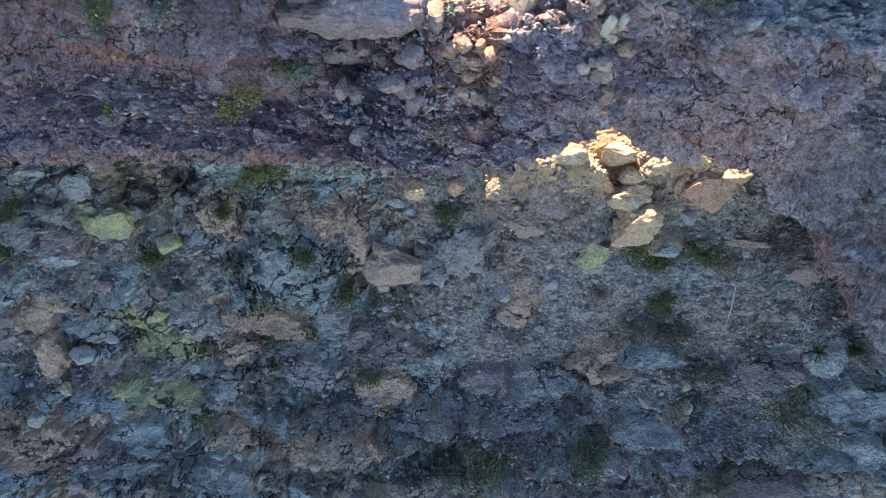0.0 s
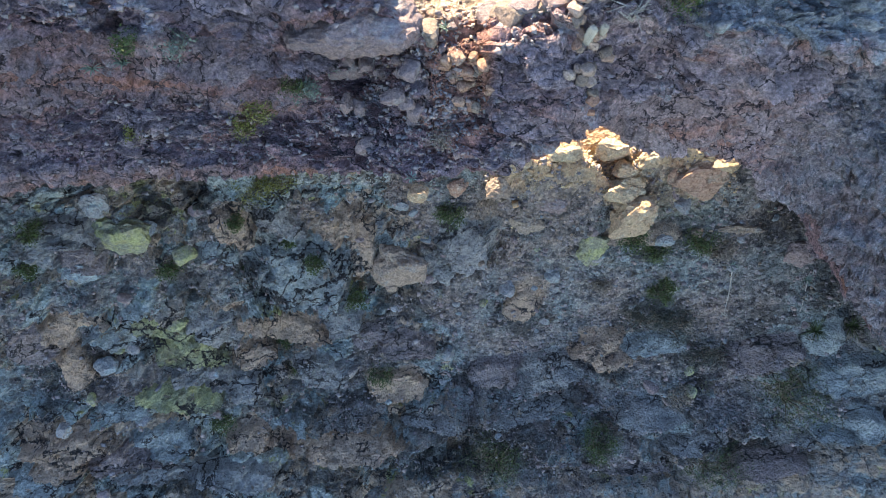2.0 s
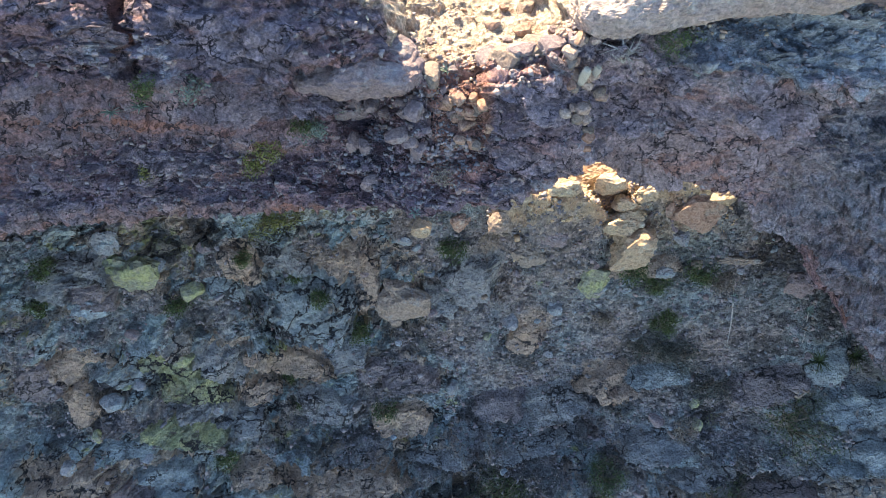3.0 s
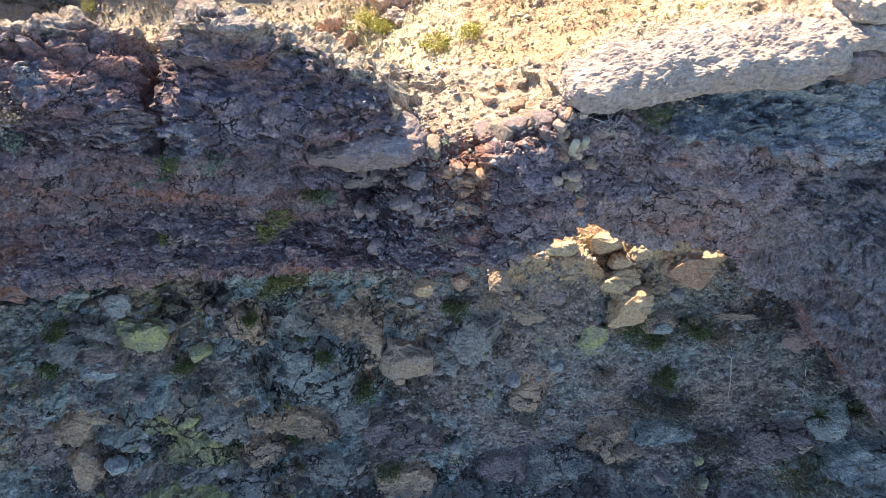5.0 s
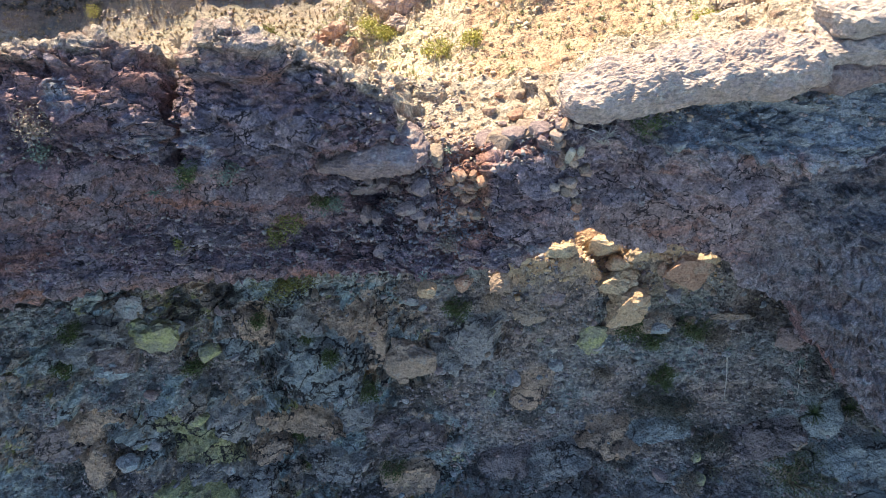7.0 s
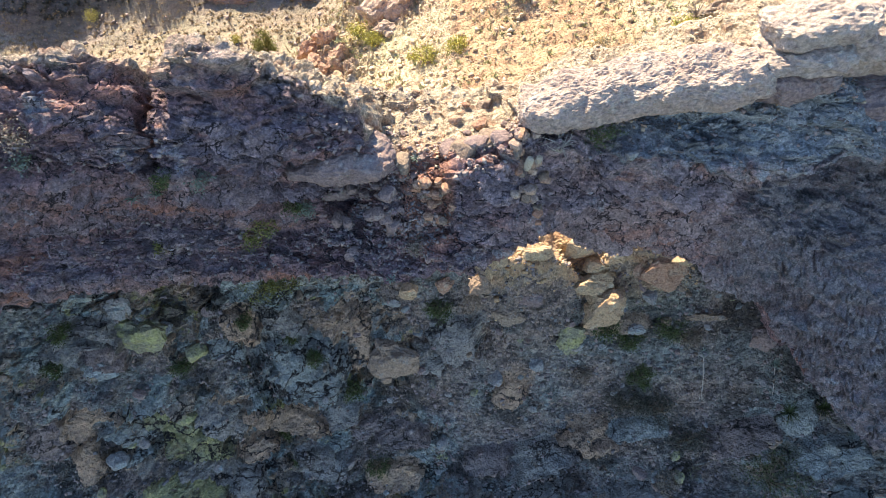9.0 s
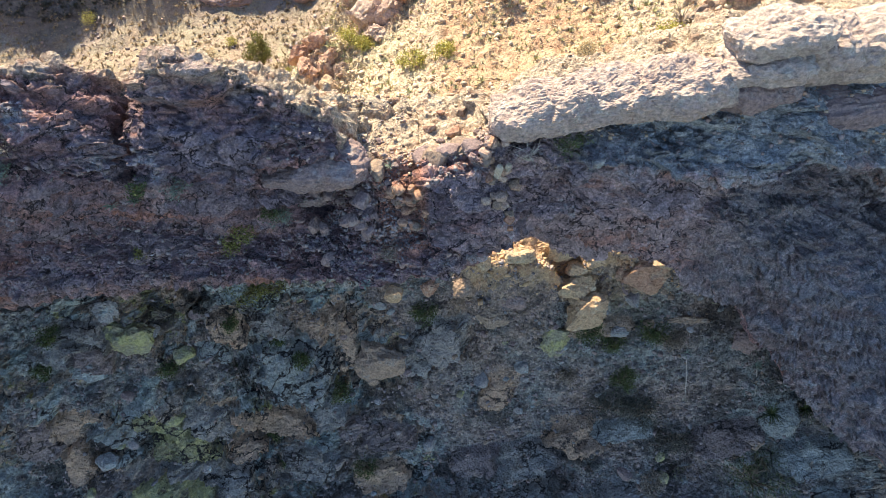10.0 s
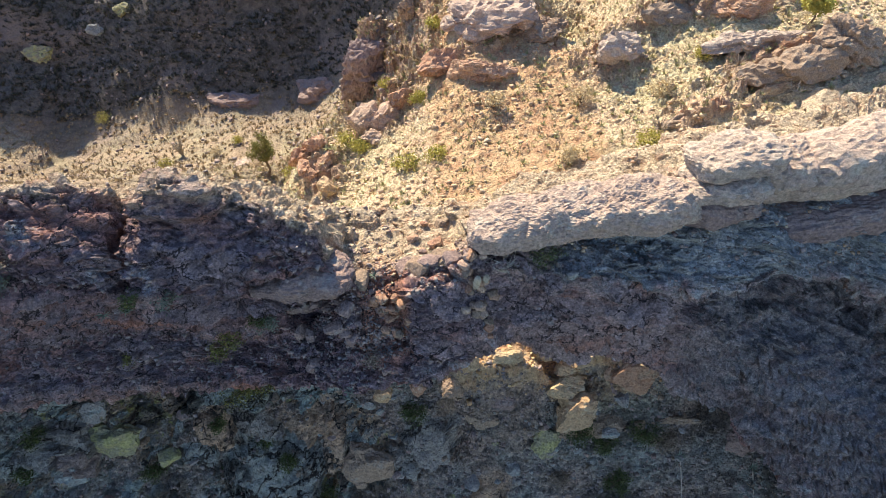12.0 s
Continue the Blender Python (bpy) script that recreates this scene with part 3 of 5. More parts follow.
def build_ground():
    xs = steps((-900, -120, 60), (-120, -70, 4), (-70, -30, 0.6), (-30, 29, 0.102), (29, 70, 0.6), (70, 120, 4), (120, 900, 60))
    ys = steps((-900, -60, 60), (-60, -4, 4), (-4, 1.6, 0.2), (1.6, 20, 0.055), (20, 70, 0.22), (70, 160, 1.0), (160, 400, 10), (400, 3000, 100))
    X, Y = np.meshgrid(xs, ys, indexing="ij")
    push = np.interp(X, SHIFT_X, SHIFT) * smooth(-30, 0, Y) * smooth(22, 17, Y)
    Z = np.interp(Y - push, PROFILE_Y, PROFILE_Z) + EYE
    kern = np.array([1, 4, 8, 10, 8, 4, 1]) / 36.0
    for _ in range(3):
        Z[:, 3:-3] = sum(k * Z[:, i:Z.shape[1] - 6 + i] for i, k in enumerate(kern))
    Z = Z + relief(X, Y)
    # the crest under the arch: a narrow bench at the top of the slope
    bench_y = np.interp(xs, [1.5, 3.0, 4.5, 6.5, 8.5, 9.8, 10.8, 13.0, 15.2, 17.0], [18.2, 16.8, 16.4, 16.1, 16.0, 16.1, 16.9, 17.1, 16.8, 18.0])[:, None]
    on_bench = smooth(1.6, 3.2, X) * smooth(17.2, 15.6, X) * smooth(20.5, 18.0, Y)
    bench = EYE - 25.35 - 0.25 * smooth(9.5, 12, X) + 0.06 * (Y - 16) - 4.0 * np.maximum(bench_y - Y, 0) - bump(X, Y, 8.8, 17.5, 1.0, 3.5, 2.9, 20) - bump(X, Y, 12.4, 17.0, 1.0, 3.0, 0.6)
    Z = Z + on_bench * np.maximum(bench - Z, 0)
    P = np.stack([X, Y, Z], axis=-1)
    slope = smooth(19, 15.5, Y) * smooth(-12, -2, Y) * (1 - 0.75 * smooth(-1.0, 0.4, Y - bench_y) * smooth(2, 3.5, X) * smooth(17, 15.5, X))
    near = smooth(75, 45, np.abs(X)) * smooth(-14, -2, Y) * smooth(92, 66, Y)
    n = sheet_normals(P)
    q = P.copy()
    q[..., 2] = q[..., 2] * 1.5 - 0.2 * q[..., 0]
    left = smooth(3, -9, X)
    low = smooth(11, 3, Y)
    rocky = np.clip(smooth(-0.1, 0.35, fbm(P / 4.0 + 3.1, 3)) * (0.35 + 0.5 * left) + 0.35 * left + 0.45 * low, 0, 1)
    big, v1 = facets(q * np.array((0.8, 1, 1.0)), 3.0, 1.0, 0.5, 0.45, 0.9, 0.06, 0.7)
    mid, v2 = facets(q * np.array((0.8, 1, 1.1)), 1.3, 0.45, 0.25, 0.35, 0.55, 0.09, 0.6)
    small, v3 = facets(q, 0.55, 0.20, 0.15)
    fine = fbm(q / 1.2, 6, 0.58)
    sharp = fbm(q * np.array((0.35, 0.6, 1.0)) / 0.9, 5, 0.6, ridged=True)
    wide = fbm(q / 8.0, 3)
    d = slope * (rocky * (big * 0.7 + mid * 1.1 + small * 0.9 + sharp * 0.06) + (1 - rocky) * (mid * 0.25 + small * 0.7) + fine * 0.16 + wide * 0.45)
    d = d + (1 - slope) * near * (0.40 * wide + 0.22 * fine + 0.12 * mid + 0.25 * small)
    # crags of bare rock behind the saddle
    crag = bump(X, Y, -3.0, 48.5, 2.6, 3.6, 0.9, -15) + bump(X, Y, -0.6, 56.5, 3.2, 5.0, 1.0, -10) + bump(X, Y, 0.6, 63, 2.6, 3.0, 0.9) + bump(X, Y, -5.0, 62, 3.0, 3.0, 0.9) + bump(X, Y, 7.5, 64, 7, 3.5, 0.15)
    crag = crag + bump(X, Y, 5.2, 50.2, 4.5, 1.0, 0.35) + bump(X, Y, 19.4, 46.8, 2.4, 1.9, 0.9) + bump(X, Y, 34, 41.5, 7.5, 3.0, 0.9, 12) + bump(X, Y, 27.5, 51.5, 7, 2.0, 0.7) + bump(X, Y, 13.6, 56, 2.6, 1.6, 0.25)
    crag = crag + bump(X, Y, -7.8, 40.2, 2.4, 2.4, 0.5) + bump(X, Y, 24, 36.6, 2.5, 1.0, 0.5)
    crag = np.clip(crag + 0.25 * fine * (crag > 0.05), 0, 1)
    broken, v4 = facets(q, 2.6, 2.2, 1.2, 0.4, 1.3)
    P[..., 2] += crag * (1.3 + 0.8 * broken + 0.6 * mid + 0.4 * small)
    # the long ledges that stand out low on the slope
    d = d + slope * (bump(X, Y, -6.0, 6.4, 4.2, 0.9, 2.2, 3) + bump(X, Y, -22, 7.5, 4.5, 1.2, 1.9, 8) + bump(X, Y, 16, 6.2, 3.0, 0.8, 1.3, -5) + bump(X, Y, 4.5, 7.2, 4.0, 1.0, 0.8, -6))
    # undercut ledges: each swells outwards down the slope, breaks off in a ragged edge and leaves a hollow below it
    rough_edge = 0.35 * fbm(np.stack([xs / 1.6, xs * 0 + 3, xs * 0], axis=-1), 4, 0.6)
    uneven = 1 + 0.35 * fbm(q / 2.0, 2)
    for (x0, y0), (x1, y1), (x2, y2), amp in LEDGES:
        line = np.interp(xs, (x0, x1, x2), (y0, y1, y2)) + rough_edge + 0.8 * amp
        away = Y - line[:, None] - 0.12 * fine
        ends = (smooth(x0 - 0.6, x0 + 0.9, xs) * smooth(x2 + 0.6, x2 - 0.9, xs))[:, None]
        swell = smooth(2.4, 0.0, away) ** 1.4 * smooth(-0.09, 0.03, away)
        hollow = smooth(-0.8 * amp - 1.9, -0.8 * amp, away) * smooth(0.03, -0.09, away)
        d = d + slope * amp * ends * (swell * uneven - 0.95 * hollow)
    d = d - bump(X, Y, 19.4, 14.7, 1.3, 1.2, 1.6) - bump(X, Y, 22.2, 12.7, 1.3, 1.3, 1.6) - bump(X, Y, 24.8, 10.8, 1.4, 1.3, 1.4)
    warp = (fbm(q / 1.5 + 5.0, 5, 0.6), fbm(q / 1.5 + 50.0, 5, 0.6))
    coats = {}
    for coat, spots in (("tan", SWELLS_TAN), ("teal", SWELLS_TEAL), ("grey", SWELLS_GREY), ("olive", SWELLS_OLIVE), ("mauve", SWELLS_MAUVE)):
        coats[coat] = np.zeros(X.shape)
        for spot in spots:
            lift, shape = rock_swell(X, Y, spot, warp, 0.46 * min(0.8 * spot[2], 1.3 * spot[3]) + 0.15)
            d = d * (1 - 0.7 * shape) + lift
            coats[coat] = np.maximum(coats[coat], shape)
    bare_rock = np.maximum.reduce(list(coats.values()))
    P += n * d[..., None]
    far = (1 - near) * smooth(60, 200, np.abs(Y) + np.abs(X))
    P[..., 2] += far * fbm(P / 50.0, 5) * 9
    me = grid_mesh("ground", P)
    soil = np.clip(smooth(17.0, 19.0, Y), 0, 1)
    # scrub tint, deepened past y 90 to paint the hill's shadow
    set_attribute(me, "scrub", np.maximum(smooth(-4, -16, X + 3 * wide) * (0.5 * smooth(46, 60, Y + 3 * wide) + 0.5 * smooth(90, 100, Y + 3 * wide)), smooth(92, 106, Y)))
    gold = np.maximum(smooth(-0.45, -0.1, Y - bench_y + 0.4 * fine), 0.6 * bump(X, Y, 13.0, 16.0, 2.0, 0.9, 1)) * smooth(1.5, 3.5, X) * smooth(17, 15, X)
    set_attribute(me, "soil", np.maximum(soil, gold))
    tan = patches(X, Y, BARE_TAN)
    set_attribute(me, "slab", np.where(tan + 0.35 * fine > 0.5, 0.1, v1) + 0.05 * fine)
    # mask of dark earth and of shade painted at crevices and slope foot
    foot = np.maximum(patches(X, Y, EARTH_AND_SHADE) * 0.9, patches(X, Y, FOOT_SHADE))
    set_attribute(me, "earth_and_shade", smooth(0.35, 0.85, foot + 0.5 * fine) * (1 - 0.7 * bare_rock))
    set_attribute(me, "tan", np.maximum(coats["tan"], smooth(0.45, 0.7, tan + 0.3 * fine)))
    for coat in ("teal", "grey", "olive", "mauve"):
        set_attribute(me, coat, coats[coat])
    set_attribute(me, "gold", gold)
    # out-of-view ground made dark so that it throws back less light
    set_attribute(me, "bounce_cut", smooth(-14, -30, Y))
    set_attribute(me, "crag", smooth(0.12, 0.4, crag))
    set_attribute(me, "tone", 0.5 * v1 + 0.5 * v2)
    set_attribute(me, "gravel", (1 - smooth(0.30, 0.65, rocky + 0.25 * fine)) * (1 - bare_rock))
    ob = new("ground", me)
    me.materials.append(GROUND)
    tagged(ob, "steep shaded rocky slope and sunlit gravel saddle with desert scrub", "ground", kind="structure")
    return ob, P, sheet_normals(P), np.maximum(rocky, bare_rock)


ground, GP, GN, ROCKY = build_ground()

# ---- the rock bridge: a wall of volcanic rock that spans the saddle and comes down in a pier ----
FX = [-40, -26, -17, -13, -10, -8.4, -8.0, -7.6, -6.8, -5.2, -4.2, -2.6, -1.4, -1.1, -0.55, -0.25, 1.4, 1.6, 3.2, 4.4, 6.5, 8.5, 11, 13.5, 17, 20, 22.5, 28, 40]
SECTION = {
    # lip, belly, mid wall, ledge, brow, rim, crown, back: y and z along the span
    "lip_y": [9.0, 10.0, 10.9, 10.9, 10.6, 10.5, 10.5, 10.4, 10.3, 10.2, 10.1, 9.8, 9.5, 9.4, 9.45, 9.46, 9.68, 9.78, 10.6, 11.6, 12.4, 12.7, 12.9, 12.7, 11.9, 9.6, 7.9, 6.0, 2.0],
    "lip_z": [-30.0, -19.0, -16.2, -15.9, -15.7, -15.7, -15.7, -15.7, -15.6, -15.6, -15.5, -15.2, -15.1, -15.1, -15.15, -15.16, -15.3, -15.35, -15.8, -16.4, -17.5, -18.8, -19.9, -21.8, -24.7, -28.2, -31.0, -36.0, -45.0],
    "belly_y": [9.1, 10.6, 11.5, 11.5, 11.4, 11.3, 11.3, 11.2, 11.1, 10.9, 10.9, 10.8, 10.4, 10.4, 10.35, 10.34, 10.38, 10.43, 10.8, 11.3, 11.7, 11.8, 12.0, 12.6, 12.3, 11.2, 10.5, 8.0, 3.1],
    "belly_z": [-26.0, -17.0, -15.1, -14.9, -14.6, -14.8, -14.8, -14.8, -14.9, -15.0, -14.9, -14.6, -14.5, -14.4, -14.4, -14.4, -14.45, -14.48, -14.7, -15.0, -15.6, -16.3, -16.9, -17.6, -18.9, -20.6, -23.2, -30.0, -39.5],
    "mid_y": [9.0, 11.0, 11.8, 11.8, 12.0, 11.9, 11.9, 11.8, 11.7, 11.5, 11.5, 11.5, 11.2, 11.2, 11.06, 10.8, 10.8, 10.88, 10.8, 10.9, 10.8, 10.8, 11.0, 14.6, 16.2, 16.0, 14.4, 9.0, 4.0],
    "mid_z": [-22.0, -15.0, -14.0, -14.0, -13.6, -13.8, -13.9, -14.0, -14.2, -14.4, -14.4, -14.1, -13.9, -13.8, -13.71, -14.2, -14.2, -13.6, -13.6, -13.6, -13.6, -13.8, -14.0, -13.8, -14.3, -16.2, -19.0, -26.0, -34.0],
    "up_y": [10.0, 10.8, 10.8, 10.7, 10.7, 10.8, 11.0, 10.9, 11.0, 11.2, 11.6, 12.7, 12.5, 12.2, 11.93, 11.3, 11.3, 11.55, 11.4, 11.5, 11.3, 10.9, 10.5, 10.6, 11.7, 12.0, 12.2, 12.0, 8.0],
    "up_z": [-18.0, -11.0, -10.3, -10.0, -9.8, -10.0, -10.6, -10.2, -10.4, -10.7, -11.2, -13.0, -12.6, -12.2, -12.11, -13.6, -13.6, -11.9, -11.6, -11.4, -11.1, -11.2, -11.4, -12.2, -12.7, -14.0, -16.0, -21.0, -28.0],
    "brow_y": [12.0, 11.9, 11.5, 11.4, 11.4, 11.8, 12.6, 11.8, 11.6, 11.6, 11.6, 11.6, 11.9, 12.1, 11.92, 12.0, 12.0, 11.72, 11.8, 12.6, 12.9, 12.6, 12.4, 12.3, 12.6, 13.2, 14.0, 15.0, 12.0],
    "brow_z": [-16.0, -9.4, -8.15, -8.15, -8.15, -8.65, -10.5, -8.9, -8.8, -8.8, -9.4, -11.0, -11.2, -11.7, -11.7, -12.2, -12.2, -11.6, -11.4, -10.6, -10.2, -10.2, -10.2, -10.2, -10.4, -11.0, -12.2, -14.0, -22.0],
    "rim_y": [14.0, 13.6, 13.1, 13.1, 13.5, 13.9, 14.2, 13.6, 13.3, 13.3, 13.6, 13.0, 12.8, 12.5, 12.41, 13.0, 13.0, 12.38, 12.6, 13.4, 13.6, 13.4, 13.4, 13.4, 13.8, 15.5, 17.0, 18.0, 14.0],
    "rim_z": [-14.0, -8.2, -7.0, -7.1, -7.3, -8.2, -9.9, -8.3, -7.6, -7.4, -8.0, -8.9, -9.3, -11.9, -11.9, -12.25, -12.25, -11.6, -11.4, -10.4, -9.6, -9.4, -9.4, -9.0, -8.6, -9.2, -10.2, -12.0, -20.0],
    "top_y": [17.0, 17.0, 16.0, 16.0, 16.0, 16.0, 16.0, 16.0, 16.0, 16.2, 16.8, 17.0, 17.0, 17.2, 17.11, 17.09, 16.94, 16.9, 16.6, 16.6, 16.6, 16.6, 16.8, 17.0, 18.0, 20.0, 22.0, 24.0, 24.0],
    "top_z": [-17.0, -12.0, -10.5, -10.2, -10.2, -10.6, -11.2, -10.4, -10.3, -10.2, -10.8, -12.0, -12.6, -13.0, -13.0, -13.3, -13.3, -12.95, -12.8, -12.2, -11.2, -10.9, -10.7, -10.2, -10.0, -11.0, -12.5, -14.0, -24.0],
    "back_y": [21.0, 20.0, 19.5, 19.2, 19.0, 18.9, 18.8, 18.8, 18.8, 18.6, 18.5, 18.2, 17.8, 17.8, 17.71, 17.69, 17.57, 17.55, 17.4, 17.4, 17.6, 18.0, 18.0, 18.5, 20.0, 22.0, 24.0, 26.0, 26.0],
    "back_z": [-34.0, -29.0, -28.0, -28.0, -28.0, -28.0, -28.0, -28.0, -28.0, -28.0, -27.5, -20.0, -15.4, -15.2, -15.2, -15.2, -15.2, -15.2, -15.2, -15.2, -15.6, -16.0, -17.0, -20.0, -26.0, -29.0, -32.0, -38.0, -45.0],
}
SHARES = (("lip", 0.10), ("belly", 0.11), ("mid", 0.17), ("up", 0.14), ("brow", 0.12), ("rim", 0.18), ("top", 0.08), ("back", 0.11))


def bridge_sections(xs, count):
    keys = [np.stack([xs, np.interp(xs, FX, SECTION[k + "_y"]), np.interp(xs, FX, SECTION[k + "_z"]) + EYE], axis=-1) for k, _ in SHARES]
    rows, along = [], []
    for i, (_, part) in enumerate(SHARES):
        a, c = keys[i], keys[(i + 1) % len(SHARES)]
        for t in np.arange(round(part * count)) / round(part * count):
            rows.append(a * (1 - t) + c * t)
            along.append(i + t)
    return np.stack(rows, axis=1), np.array(along)


def build_bridge():
    xs = steps((-40, -18, 0.5), (-18, 27, 0.058), (27, 40, 0.5))
    P, along = bridge_sections(xs, 320)
    for _ in range(5):
        P = (np.roll(P, 1, axis=1) + P * 2 + np.roll(P, -1, axis=1)) / 4
    wave = np.stack([xs / 2.2, xs * 0 + 5, xs * 0], axis=-1)
    lower = np.clip(1 - np.abs(along - 0.25) / 0.9, 0, 1)[None, :]
    P[..., 2] += (0.45 * fbm(wave, 4, 0.55) + 0.8 * np.exp(-((xs - 5.8) / 0.9) ** 2))[:, None] * lower
    P[..., 1] += (0.5 * fbm(wave + 40, 4, 0.55) + 0.25 * np.exp(-((xs - 5.8) / 0.9) ** 2))[:, None] * lower
    n = sheet_normals(P, True)
    if ((P - P.mean(axis=1, keepdims=True)) * n).sum() < 0:
        n = -n
    q = P.copy()
    q[..., 2] = (q[..., 2] + 0.20 * q[..., 0]) * 1.5
    big, v1 = facets(q * np.array((0.6, 1, 1.2)), 2.2, 0.5, 0.3, 0.35, 0.35)
    mid, v2 = facets(q * np.array((0.7, 1, 1.1)), 0.85, 0.26, 0.15, 0.35, 0.16)
    small, v3 = facets(q, 0.34, 0.10, 0.08)
    fine = fbm(q / 0.7, 5, 0.58)
    sharp = fbm(q * np.array((0.3, 0.6, 1.0)) / 0.6, 5, 0.6, ridged=True)
    worn = 1 - 0.7 * smooth(4.2, 5.0, along)[None, :] * smooth(-2.5, -0.5, xs)[:, None]
    d = big * (0.8 + 0.5 * smooth(11, 15, q[..., 0])) + worn * (mid * 1.4 + small * 1.6) + fine * 0.10 + sharp * 0.04 + fbm(q / 5.0, 2) * 0.40
    # a square hollow under the pale ledge, and a small round one
    d = d - 1.2 * smooth(0.95, 0.75, np.abs(P[..., 0] - 10.4)) * smooth(0.42, 0.32, np.abs(P[..., 2] - EYE + 12.5 - 0.1 * (P[..., 0] - 10.4))) * (P[..., 1] < 13)
    d = d - 0.5 * smooth(0.22, 0.12, np.hypot(P[..., 0] - 4.9, P[..., 2] - EYE + 13.9)) * (P[..., 1] < 13)
    P += n * d[..., None]
    me = grid_mesh("rock_bridge", P, True)
    X = P[..., 0]
    A = np.broadcast_to(along, X.shape)
    set_attribute(me, "tone", 0.5 * v1 + 0.5 * v2)
    set_attribute(me, "pale", 0.6 * smooth(0, 7, X + 2 * fine) * smooth(18, 14, X + 2 * fine))
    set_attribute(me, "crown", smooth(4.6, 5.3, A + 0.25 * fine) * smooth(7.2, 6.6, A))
    set_attribute(me, "grey", smooth(2.7, 3.3, A + 0.3 * fine) * smooth(5.0, 4.6, A) * smooth(6, 8.5, X + fine) * 0.85)
    # painted shade beneath the right-hand overhang, then stain patches under the cap
    set_attribute(me, "shade_stain", smooth(2.9, 2.3, A + 0.2 * fine) * smooth(12.5, 15.5, X + 0.8 * fine) * 0.55 + smooth(0.3, 0.8, bump(X, P[..., 2], 7.4, 49.2, 1.7, 0.4, 1) + bump(X, P[..., 2], 10.3, 48.9, 1.2, 0.3, 1) + 0.3 * fine) * (P[..., 1] < 13) * 0.6)
    set_attribute(me, "rusty", smooth(0.84, 0.0, A + 0.3 * fine) * smooth(-3, -5, X + fine) * smooth(-11, -8, X + fine) * (0.3 + 0.6 * fine) + smooth(7.4, 7.9, A) * 0.2 + 0.3 * smooth(0.9, 0.1, A + 0.3 * fine) * smooth(14, 16, X) + 0.8 * smooth(-0.5, -0.2, X) * smooth(1.7, 1.4, X) * smooth(2.2, 2.7, A) * smooth(5.6, 5.2, A))
    ob = new("rock_bridge", me)
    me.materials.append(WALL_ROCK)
    tagged(ob, "shaded purple-brown rock wall spanning the saddle as a natural arch", "rock wall", kind="structure")
    return ob, P, n


bridge, BP, BN = build_bridge()

# ---- helpers for things ----
from mathutils.bvhtree import BVHTree


def tree_of(ob):
    me = ob.data
    co = np.empty(len(me.vertices) * 3, np.float32)
    me.vertices.foreach_get("co", co)
    ix = np.empty(len(me.loops), np.int32)
    me.loops.foreach_get("vertex_index", ix)
    return BVHTree.FromPolygons(co.reshape(-1, 3).tolist(), ix.reshape(-1, 4).tolist())


ON_GROUND, ON_BRIDGE = tree_of(ground), tree_of(bridge)


def on_face(tree, x, z):
    """The point of a steep face at that place along it and that height (from the first eye), seen from the open side, and its normal."""
    p, n, _, _ = tree.ray_cast(Vector((x, -25, z + EYE)), Vector((0, 1, 0)))
    return (p, n) if p is not None else on_top(tree, x, 12.4)


def on_top(tree, x, y):
    p, n, _, _ = tree.ray_cast(Vector((x, y, EYE + 60)), Vector((0, 0, -1)))
    return p, n


def mesh_from(name, verts, faces, material, smooth_faces=False):
    me = bpy.data.meshes.new(name)
    me.from_pydata(np.asarray(verts).tolist(), [], [tuple(int(i) for i in f) for f in faces])
    me.materials.append(material)
    if smooth_faces:
        me.shade_smooth()
    me.update()
    return me


def part(name, me, parent, label=""):
    ob = new(name, me)
    ob.parent = parent
    return tagged(ob, label)


ICO = {}


def ico(sub):
    if sub not in ICO:
        bm = bmesh.new()
        bmesh.ops.create_icosphere(bm, subdivisions=sub, radius=1)
        ICO[sub] = (np.array([v.co[:] for v in bm.verts]), [[v.index for v in f.verts] for f in bm.faces])
        bm.free()
    return ICO[sub]


def rock_mesh(name, seed, size, material, sub=3, cuts=18, boxy=0.0, rough=1.0, layered=0.5, jag=0.0):
    """A weathered rock: a rounded block cut by a few planes, then broken up at three scales, in metres."""
    r = np.random.RandomState(seed)
    v, f = ico(sub)
    power = 2.6 + 2.0 * boxy
    rad = (np.abs(v) ** power).sum(axis=1) ** (-1 / power)
    nrm = r.normal(size=(cuts, 3))
    nrm /= np.linalg.norm(nrm, axis=1)[:, None]
    off = r.uniform(0.5, 0.95, cuts) + 0.05 * boxy
    dots = v @ nrm.T
    rad = np.minimum(rad, np.where(dots > 0.05, off / np.maximum(dots, 0.05), 9.0).min(axis=1))
    size = np.array(size) / 2
    w = v * rad[:, None] * size
    big = float(np.prod(size) ** (1 / 3))
    q = w + seed * 7.3
    d = 0.12 * big * fbm(q / (1.1 * big), 3, 0.55) + 0.10 * big * fbm(q / (0.4 * big), 6, 0.66)
    if sub >= 4:
        d = d + facets(q * np.array((0.7, 1, 1.3)), 0.7 * big, 0.12 * big, 0.08 * big, 0.4, 0.06 * big, 0.05)[0] + facets(q, 0.25 * big, 0.06 * big, 0.04 * big)[0]
    else:
        d = d * 0.75
    if jag:
        d = d + jag * facets(q * np.array((0.6, 0.6, 1.2)), 0.9 * big, 0.45 * big, 0.3 * big, 0.4, 0.05 * big, 0.05, 0.25)[0]
    d = d + layered * 0.07 * big * fbm(q * np.array((0.35, 0.35, 1.6)) / (0.3 * big), 4, 0.6, ridged=True)
    return mesh_from(name, w + v * (d * rough)[:, None], f, material)


